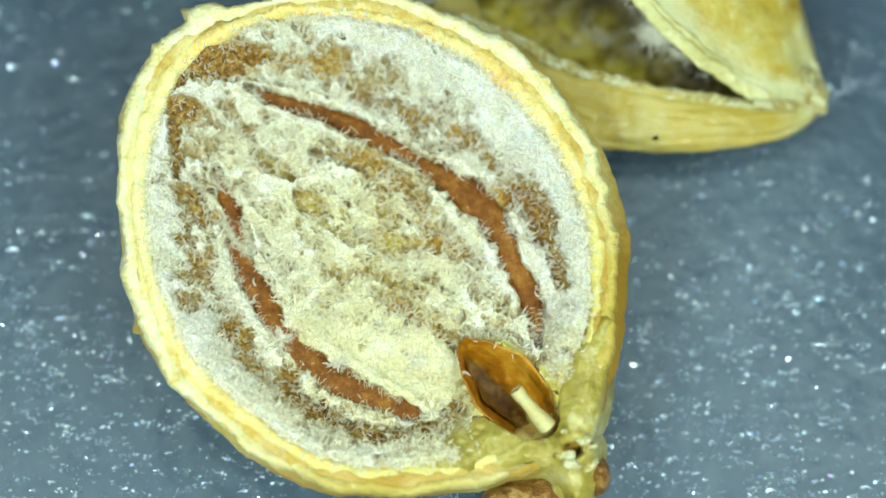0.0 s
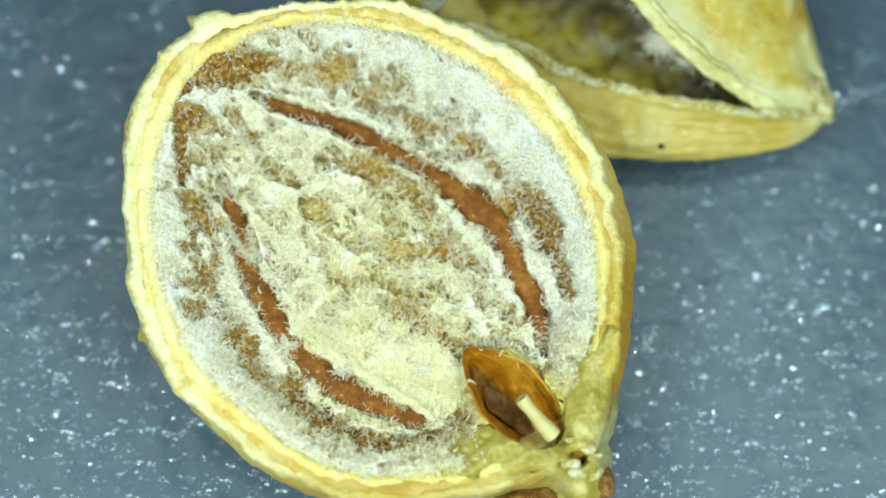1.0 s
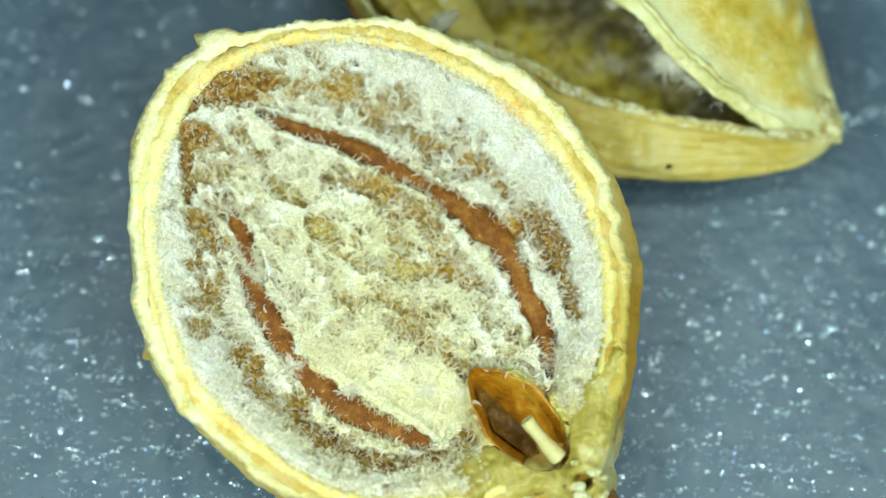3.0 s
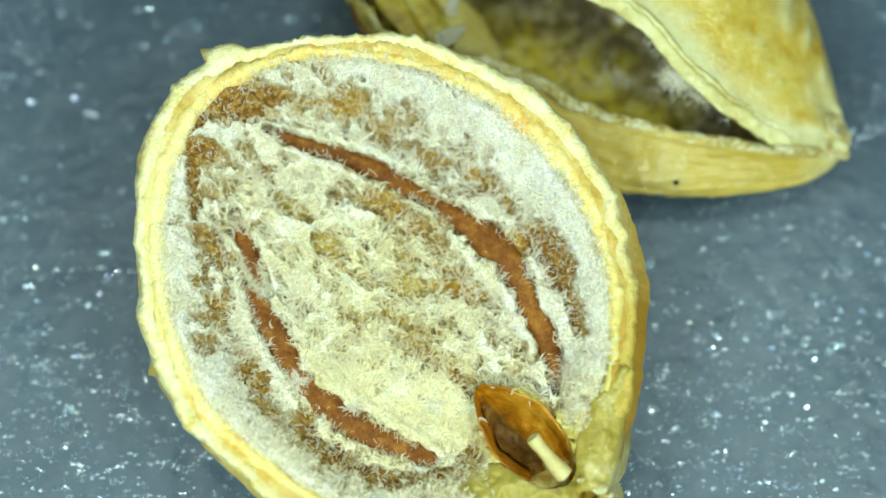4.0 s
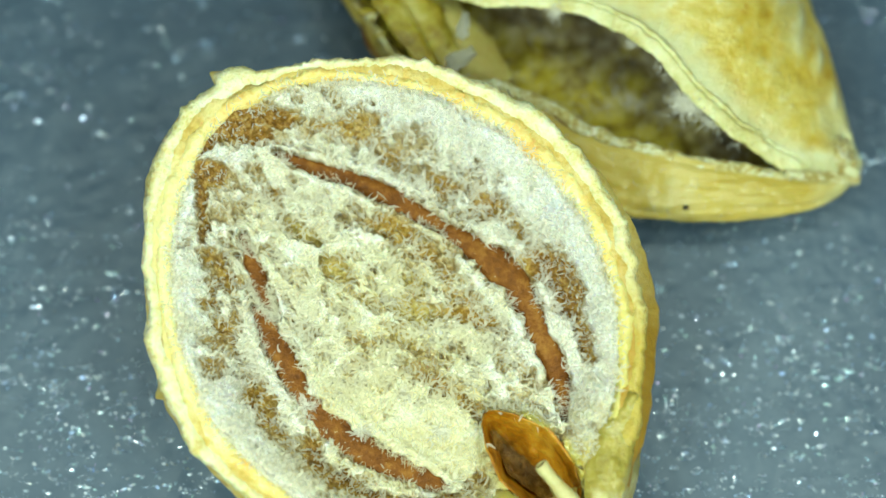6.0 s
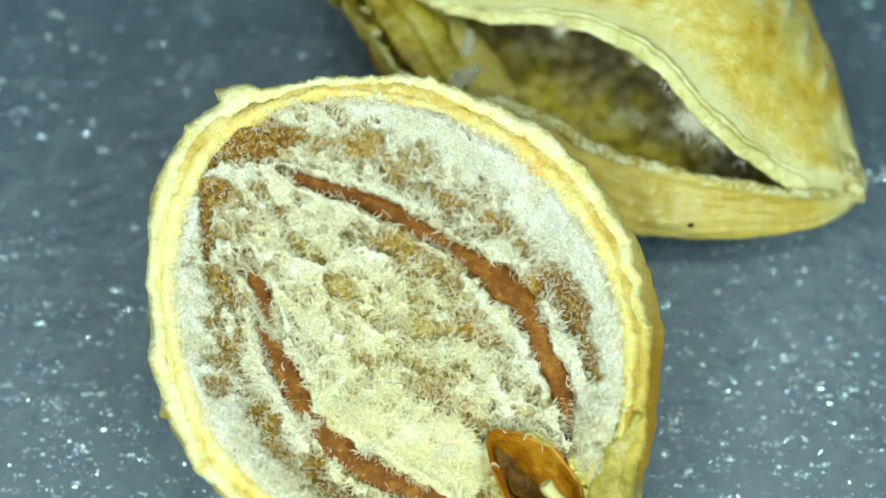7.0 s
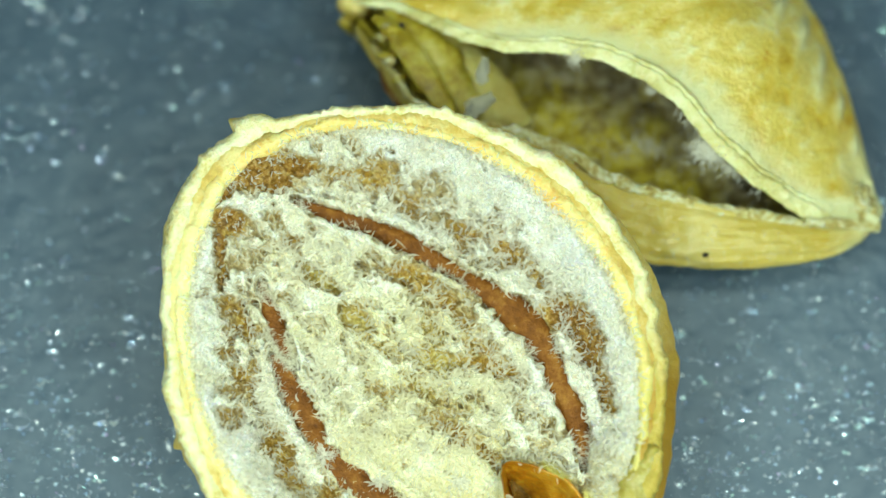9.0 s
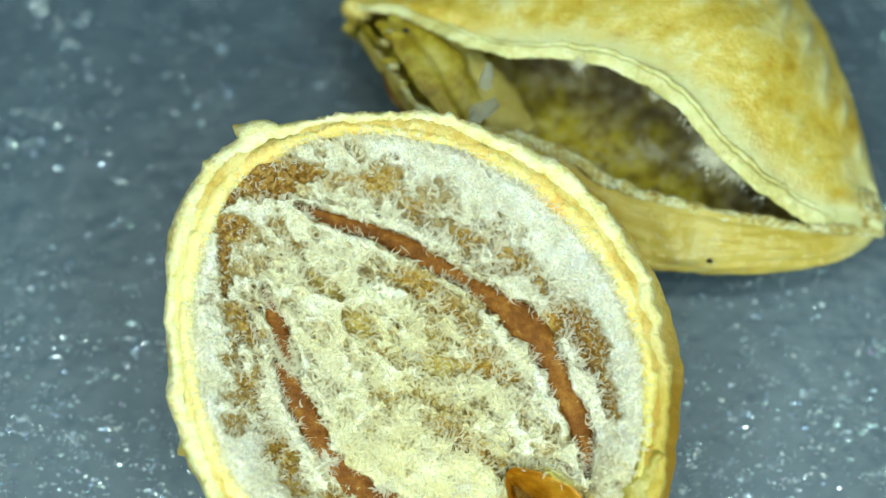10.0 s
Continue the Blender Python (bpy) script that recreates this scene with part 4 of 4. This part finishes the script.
def tissue_height(x, y):
    """Fleshy folds where the wall runs into the stalk; low outside them."""
    top = np.full(x.shape, -9.0)
    for pts, crest in RIDGES:
        for px, py, w in spline(pts, 24):
            r = np.hypot(x - px, y - py) / (w / 2)
            top = np.maximum(top, crest - 0.16 * r ** 2 - 0.4 * np.clip(r - 1, 0, 9))
    d = np.hypot(x - KNOT[0], (y - KNOT[1]) * 1.15)
    d = d * (1 + 0.7 * fbm2(x, y, 4.0, 2, 3))
    top = top + 0.07 * np.exp(-((d - 0.19) / 0.09) ** 2) - 0.6 * smooth01(0.14 - d, 0, 0.09)
    return top + 0.26 * fbm2(x, y, 2.0, 2, 2) + 0.16 * fbm2(x, y, 5.5, 4, 1)


def build_base(cap):
    (x0, y0), (x1, y1) = ((0.35, -3.34), (3.14, -0.75))
    gx, gy = np.meshgrid(np.arange(x0, x1, 0.02), np.arange(y0, y1, 0.02), indexing="ij")
    z = tissue_height(gx, gy)
    u, v = cup_space(gx, gy)
    keep = (z > -0.8) & ~((abs(v) < 1.02) & (u > 0) & (u < 1))
    index = np.full(gx.shape, -1)
    index[keep] = np.arange(keep.sum())
    q = np.stack([index[:-1, :-1], index[1:, :-1], index[1:, 1:], index[:-1, 1:]], -1).reshape(-1, 4)
    q = q[(q >= 0).all(1)]
    part("base_tissue", np.stack([gx[keep], gy[keep], z[keep]], 1), q, FLESH, cap, "greenish-yellow folds round the cup and a pitted knuckle")
    # brown disc added in the knuckle's hole to give it shade
    lumpy((KNOT[0], KNOT[1], -0.34), (0.12, 0.11, 0.04), STALK, "pit_shade", cap, "brown disc for the shade in the pit", 0.2, 5)
    lumpy((STUB[0] - 0.05, STUB[1], -0.5), (0.16, 0.26, 0.34), STALK, "stalk", cap, "broken brown stalk", 0.22, 4, 1)
    lumpy((SCALE[0], SCALE[1] - 0.1, -0.8), (0.60, 0.30, 0.40), STALK, "scale", cap, "brown wrinkled scale under the stalk", 0.25, 4, 2)
    lumpy((SCALE[0] + 0.5, SCALE[1] - 0.0, -0.75), (0.26, 0.30, 0.45), FLESH, "stalk_collar", cap, "pale lumpy collar", 0.25, 4, 3)
    rng = np.random.RandomState(21)
    for k in range(9):
        a, r = rng.uniform(0, 2 * math.pi), rng.uniform(0.14, 0.34)
        x, y = KNOT[0] + r * math.cos(a), KNOT[1] + 0.9 * r * math.sin(a)
        z = float(tissue_height(np.array([x]), np.array([y]))[0])
        q = rng.uniform(0.03, 0.07)
        lumpy((x, y, z - 0.3 * q), (q * 1.6, q, q * 0.7), CRUST, "crumb", cap, "whitish crumb beside the pit", 0.9, 12, k, 20)


# ---------------------------------------------------------------- the second, narrow capsule half behind
POD_A, POD_B = np.array((-1.59, 4.06)), np.array((5.75, 1.14))
POD_L = float(np.hypot(*(POD_B - POD_A)))
POD_X = (POD_B - POD_A) / POD_L
POD_N = np.array((POD_X[1], -POD_X[0]))
# along the pod: s, reach towards the open side, reach to its back, height of its widest line
POD = np.array([
    (-0.03, 0.05, 0.05, 0.90), (0.08, 0.62, 0.75, 0.80), (0.20, 1.35, 1.60, 0.85), (0.35, 1.95, 2.50, 0.85), (0.50, 2.05, 2.95, 0.85), (0.62, 1.95, 3.00, 0.84),
    (0.73, 1.70, 2.76, 0.82), (0.82, 1.38, 2.08, 0.78), (0.89, 1.06, 1.38, 0.72), (0.94, 0.77, 0.70, 0.64), (0.98, 0.42, 0.25, 0.56), (1.00, 0.10, 0.08, 0.56)])
# the two lips: s, reach, height
LIP_TOP = np.array([(-0.001, -0.04, 1.10), (0.061, -0.12, 1.20), (0.130, -0.03, 1.35), (0.210, 0.08, 1.50), (0.283, 0.07, 1.60), (0.376, -0.14, 1.70), (0.454, -0.23, 1.75), (0.529, -0.17, 1.75), (0.587, -0.03, 1.72), (0.638, 0.17, 1.65), (0.702, 0.39, 1.50), (0.763, 0.51, 1.30), (0.833, 0.54, 1.05), (0.895, 0.51, 0.85), (0.965, 0.21, 0.70)])
LIP_LOW = np.array([(0.016, 0.28, 1.00), (0.090, 0.65, 1.10), (0.166, 1.09, 1.20), (0.234, 1.19, 1.25), (0.293, 1.10, 1.28), (0.372, 0.99, 1.30), (0.436, 1.03, 1.30), (0.503, 1.12, 1.28), (0.556, 1.14, 1.25), (0.647, 1.07, 1.18), (0.726, 0.95, 1.10), (0.803, 0.77, 1.00), (0.871, 0.61, 0.90), (0.920, 0.47, 0.80), (0.967, 0.24, 0.68)])


def along(table, s):
    return [np.interp(s, table[:, 0], table[:, k]) for k in (1, 2)]


def pod_place(s, n, h):
    xy = POD_A + (np.asarray(s) * POD_L)[..., None] * POD_X + np.asarray(n)[..., None] * POD_N
    return np.stack([xy[..., 0], xy[..., 1], np.broadcast_to(h, np.shape(s))], -1)


def pod_section(s, count):
    """The pod's outline across it at s, from the upper lip round its back and belly to the lower lip."""
    (nt, zt), (nl, zl) = along(LIP_TOP, s), along(LIP_LOW, s)
    rp, rm, hc = (float(np.interp(s, POD[:, 0], POD[:, k])) for k in (1, 2, 3))
    rm = max(rm, 0.08 - nt)
    back = nt + rm
    belly = max(0.02, 0.5 - 1.2 * min(s + 0.03, 1.03 - s) * 4)
    pts = [(nt, zt), (nt - 0.22 * back, zt + 0.16 * min(1, back)), (nt - 0.55 * back, zt + 0.05 * back), (nt - 0.84 * back, 0.55 * (zt + hc)), (-rm, hc * 0.9),
           (-rm * 0.75, 0.5 * belly + 0.10 * hc), (-rm * 0.3, belly), (rp * 0.30, belly), (rp * 0.62, 0.6 * belly + 0.14 * hc), (rp * 0.90, hc * 0.55), (rp + 0.02, hc * 0.95), (0.5 * rp + 0.5 * max(nl, 0) + 0.02, 0.40 * hc + 0.60 * zl + 0.04), (nl, zl)]
    return spline(pts, count)


def blade(name, pod, points, material, label, rough=0.2, squash=0.45, seed=0):
    p = spline(points, 36)
    v, f = tube(p[:, :3], p[:, 3], 16, rough, 4, seed, squash)
    return part(name, v, f, material, pod, label)


def build_pod():
    pod = new("capsule_half")
    tagged(pod, "golden dry capsule half gaping along one side", "seed capsule", group="capsule halves")
    ns, nw = 220, 150
    s1 = np.linspace(-0.02, 0.995, ns)
    sec = np.stack([pod_section(s, nw) for s in s1])
    s = np.repeat(s1[:, None], nw, 1)
    w = np.repeat(np.linspace(0, 1, nw)[None], ns, 0)
    outer = pod_place(s, sec[..., 0], 0.0)
    outer[..., 2] = sec[..., 1]
    du, dv = np.gradient(outer, axis=0), np.gradient(outer, axis=1)
    nrm = np.cross(du, dv)
    nrm /= np.linalg.norm(nrm, axis=-1, keepdims=True) + 1e-9
    mid = outer.mean(1, keepdims=True)
    nrm *= np.sign(((outer - mid) * nrm).sum(-1, keepdims=True))
    o, nr, sf, wf = outer.reshape(-1, 3), nrm.reshape(-1, 3), s.ravel(), w.ravel()
    knobs = np.exp(-((wf - 0.225) / 0.026) ** 2) * np.clip(np.sin(sf * 2 * math.pi * 19 + 1.5 * fbm(o, 1.0, 2, 1)), 0, 1) * 0.09 * (0.8 + 1.2 * fbm(o, 1.1, 2, 0)) * smooth01(sf, 0.45, 0.6)
    ends = smooth01(sf, -0.02, 0.06) * smooth01(1 - sf, 0, 0.05)
    wrinkle = 0.20 * fbm(np.stack([sf * 6, wf * 40, 0 * sf], 1), 1.0, 3, 2) * smooth01(wf, 0.55, 0.69)
    lift = (0.12 * fbm(o, 1.3, 4, 2) + knobs + wrinkle) * ends
    skin = o + nr * lift[:, None]
    skin[:, 2] = np.maximum(skin[:, 2], 0.0)
    # less pale and less tan down the lower wall: its shade put into colour
    pale = 0.95 * smooth01(0.108 - wf, 0, 0.08) * smooth01(sf, 0.1, 0.3) + 0.3 * smooth01(sf, 0.55, 0.75) * np.exp(-((wf - 0.2) / 0.09) ** 2) + 11.0 * knobs + 0.5 * smooth01(sf, 0.86, 0.96) + 0.25 * smooth01(wf, 0.92, 0.99) - 0.5 * smooth01(wf, 0.66, 0.74) * smooth01(0.94 - sf, 0, 0.1)
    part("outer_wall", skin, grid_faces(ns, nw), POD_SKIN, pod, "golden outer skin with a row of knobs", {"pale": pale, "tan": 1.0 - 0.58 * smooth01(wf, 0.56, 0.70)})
    size = np.linalg.norm(outer - mid, axis=-1).reshape(-1)
    inner = skin - nr * (np.minimum(0.12, 0.4 * size))[:, None]
    inner = inner + nr * ((0.16 * fbm(inner, 2.0, 4, 1) - 0.08 + 0.22 * np.minimum(0, fbm(inner, 5.0, 2, 3))) * ends * smooth01(wf, 0, 0.06) * smooth01(1 - wf, 0, 0.06))[:, None]
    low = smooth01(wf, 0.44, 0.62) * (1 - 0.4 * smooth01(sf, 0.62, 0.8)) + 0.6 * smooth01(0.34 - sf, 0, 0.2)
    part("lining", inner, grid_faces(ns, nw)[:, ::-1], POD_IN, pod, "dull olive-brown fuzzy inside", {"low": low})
    # pale ridge along the upper lip; its back runs under the skin
    sl, wl = np.meshgrid(np.linspace(-0.01, 0.955, 300), np.linspace(0, 1, 28), indexing="ij")
    n0, z0 = along(LIP_TOP, sl)
    w1, under = np.clip((wl - 0.14) / 0.86, 0, 1), np.clip(0.14 - wl, 0, 1) / 0.14
    wide = np.interp(sl, (0, 0.12, 0.3, 0.5, 0.7, 0.85, 0.96), (0.10, 0.20, 0.26, 0.30, 0.32, 0.36, 0.22)) * (1 + 0.5 * fbm2(sl * 9, 0 * sl, 1.0, 2, 2))
    lip = pod_place(sl, n0 + 0.05 - 0.05 * under - wide * w1, 0.0)
    crease = 0.035 * np.exp(-((w1 - 0.62 - 0.5 * fbm2(sl * 6, 0 * sl, 1.0, 2, 1)) / 0.07) ** 2)
    lip[..., 2] = z0 - 0.10 * under + 0.28 * wide * w1 + (0.07 * np.sin(math.pi * np.clip(w1 * 0.9 + 0.06, 0, 1)) ** 0.8 - crease) * smooth01(0.96 - sl, 0, 0.08) - 0.05 * smooth01(w1, 0.75, 1.0)
    lip = lip.reshape(-1, 3)
    lip = lip + (0.08 * np.stack([fbm(lip, 2.2, 3, k) for k in range(3)], 1) + 0.05 * np.stack([fbm(lip, 8.0, 2, k) for k in range(3)], 1))
    part("lip", lip, grid_faces(300, 28), POD_LIP, pod, "pale-yellow creased ridge along the torn lip")
    # white lint hanging from the lip
    rng = np.random.RandomState(8)
    n = 260
    at = rng.uniform(0.45, 0.9, n)
    n0, z0 = along(LIP_TOP, at)
    base = pod_place(at, n0 + rng.uniform(-0.02, 0.05, n), 0.0)
    base[:, 2] = z0 - rng.uniform(0.0, 0.12, n)
    keep = rng.rand(n) < smooth01(0.1 + 3.6 * fbm(base, 1.6, 2, 1), 0.2, 0.9)
    base = base[keep]
    a = math.atan2(POD_N[1], POD_N[0]) + rng.normal(0, 1.3, len(base))
    v, f = strands(base, np.stack([np.cos(a), np.sin(a)], 1), rng.uniform(0.04, 0.16, len(base)), rng.uniform(-0.12, 0.0, len(base)), rng.uniform(0.008, 0.020, len(base)), rng, 3, 0.6, 0.8)
    tagged(part("lint", v, f, FIBRE, pod, "white lint along the lip"), kind="stuff")
    # crusted lower lip
    sl = np.linspace(0.05, 0.93, 300)
    n0, z0 = along(LIP_LOW, sl)
    c = pod_place(sl, n0, 0.0)
    c[:, 2] = z0 - 0.03 + 0.05 * fbm(c, 3.0, 2, 1)
    v, f = tube(c, np.interp(sl, (0.05, 0.3, 0.45, 0.7, 0.93), (0.05, 0.07, 0.10, 0.08, 0.05)), 14, 0.7, 6, 2, 0.6)
    v = v + 0.07 * np.stack([fbm(v, 9.0, 3, k) for k in range(3)], 1)
    part("crust", v, f, CRUST, pod, "ragged crusted edge")
    for k, (x, y, z) in enumerate(((5.26, 1.30, 0.62), (5.55, 1.23, 0.52),)):
        lumpy((x, y, z), ((0.40, 0.30, 0.30), (0.22, 0.26, 0.28))[k], CRUST, "tip", pod, "pale rough tip", 0.38, 5, k, 48)
    seam = spline(((4.57, 0.95, 0.95), (4.99, 0.95, 0.85), (5.33, 0.98, 0.72), (5.67, 1.01, 0.60),), 30)
    v, f = tube(seam, np.linspace(0.05, 0.11, 30), 14, 0.5, 6, 1, 0.7)
    part("seam", v, f, CRUST, pod, "pale ridge closing the tip")
    # stalk end and the folded blades beside it
    x, y, z = ((-1.65, 4.17, 0.90),)[0]
    lumpy((x, y, z), (0.22, 0.20, 0.24), HUSK, "stalk", pod, "brown broken stalk end", 0.3, 3, 2)
    for pts, rad, mat, lab, sd in (
            (((-1.35, 3.83, 1.20), (-1.10, 3.60, 1.30), (-0.82, 3.20, 1.32), (-0.53, 2.73, 1.30), (-0.25, 2.29, 1.22),), (0.06, 0.14, 0.17, 0.16, 0.10), OLIVE, "folded olive-yellow blade", 1),
            (((-1.18, 3.92, 1.20), (-0.74, 3.54, 1.20), (-0.35, 3.09, 1.15), (0.01, 2.41, 1.05),), (0.06, 0.22, 0.28, 0.22), OLIVE, "broad olive blade", 2),
            (((-1.30, 3.58, 0.90), (-1.18, 3.30, 0.85), (-1.03, 2.93, 0.80), (-0.77, 2.55, 0.80),), (0.08, 0.13, 0.15, 0.12), STALK, "dark crumbling edge", 3),
            (((-0.77, 3.85, 1.15), (-0.37, 3.50, 1.10), (0.01, 3.09, 0.95), (0.33, 2.67, 0.75), (0.60, 2.32, 0.55),), (0.10, 0.26, 0.36, 0.42, 0.36), TAN_BLADE, "tan fleshy blade", 4)):
        blade("blade", pod, [(*p, r) for p, r in zip(pts, rad)], mat, lab, 0.32, 0.3, sd)
    for k, (x, y, z) in enumerate(((-1.16, 3.61, 1.35), (-1.09, 3.57, 1.36), (-1.24, 3.50, 1.25), (-1.18, 3.23, 1.20), (-1.12, 3.16, 1.20), (-1.00, 2.94, 1.10), (-0.86, 2.71, 1.00),)):
        r = (0.06, 0.09, 0.05, 0.07, 0.05, 0.06, 0.05)[k]
        lumpy((x, y, z), (r * 1.4, r, r * 0.8), (CRUST, OLIVE)[k % 2], "crumb", pod, "ragged crumb", 0.9, 11, k, 24)
    # hairs in the gape
    rng = np.random.RandomState(3)
    n = 5000
    pick = rng.randint(0, len(inner), n)
    keep = (wf[pick] > 0.5) & (wf[pick] < 0.97) & (sf[pick] > 0.2) & (sf[pick] < 0.9)
    b = inner[pick[keep]]
    n = len(b)
    a = rng.uniform(0, 6.28, n)
    v, f = strands(b, np.stack([np.cos(a), np.sin(a)], 1), rng.uniform(0.08, 0.3, n), rng.uniform(0.02, 0.2, n), rng.uniform(0.008, 0.018, n), rng)
    tagged(part("fibre", v, f, FIBRE, pod, "sparse pale fibres"), kind="stuff")
    for cx, cy, cz, r, n in ((3.26, 1.84, 1.42, 0.36, 560), (3.59, 1.68, 1.20, 0.25, 160), (1.45, 3.05, 1.70, 0.16, 160), (2.49, 2.63, 1.60, 0.10, 80)):
        d = rng.normal(0, 1, (n, 3)) * (r * 0.4, r * 0.4, r * 0.25)
        lumpy((cx, cy, cz), (r * 0.6, r * 0.5, r * 0.35), FIBRE, "tuft_core", pod, "matted white fibres", 0.6, 7, n, 32)
        n *= 2
        d = np.concatenate([d, d * 0.8])
        a = rng.normal(3.6, 0.9, n)
        v, f = strands(d + (cx, cy, cz), np.stack([np.cos(a), np.sin(a)], 1), rng.uniform(0.04, 0.14, n), rng.uniform(-0.05, 0.08, n), rng.uniform(0.006, 0.014, n), rng, 3, 0.5)
        tagged(part("tuft", v, f, FIBRE, pod, "white tuft of fibres"), kind="stuff")
    for k, (x, y, z) in enumerate(((3.20, 0.45, 0.93), (-0.95, 3.60, 1.44),)):
        lumpy((x, y, z), (0.045, 0.032, 0.03), SOOT, "speck", pod, "tiny dark speck", 0.4, 9, k, 12)
    # wisps low in the gape
    for (x, y, z), n in zip(((2.48, 2.05, 0.62), (3.20, 1.96, 0.60),), (34, 16)):
        base = rng.normal(0, 1, (n, 3)) * (0.14, 0.10, 0.04) + (x, y, z)
        a = rng.normal(2.2, 0.9, n)
        v, f = strands(base, np.stack([np.cos(a), np.sin(a)], 1), rng.uniform(0.1, 0.3, n), rng.uniform(0.0, 0.10, n), rng.uniform(0.01, 0.022, n), rng, 4, 0.8)
        tagged(part("wisp", v, f, FIBRE, pod, "white wisps of fibre"), kind="stuff")
    # clear flakes caught on the edge
    for (x, y, z), turn, length, wide in zip(((0.17, 2.90, 1.50), (0.14, 2.43, 1.40), (-0.02, 2.34, 1.45),), (75, 25, 60), (0.17, 0.20, 0.09), (0.10, 0.15, 0.04)):
        t = radians(turn)
        u, w2 = np.meshgrid(np.linspace(-1, 1, 8), np.linspace(-1, 1, 6), indexing="ij")
        px, py = u * length + 0.12 * fbm2(u, w2, 2.0, 2, 1), w2 * wide * (0.75 - 0.25 * u) + 0.12 * fbm2(u, w2, 2.0, 2, 2)
        top = np.stack([x + px * math.cos(t) - py * math.sin(t), y + px * math.sin(t) + py * math.cos(t), z + 0.04 * u + 0.05 * w2 ** 2], -1).reshape(-1, 3)
        fc = grid_faces(8, 6).tolist() + [q[::-1] for q in grid_faces(8, 6, start=48).tolist()]
        part("flake", np.concatenate([top, top - (0, 0, 0.015)]), fc, FLAKE, pod, "clear glassy flake")
    return pod


build_sheet()
build_capsule()
build_pod()
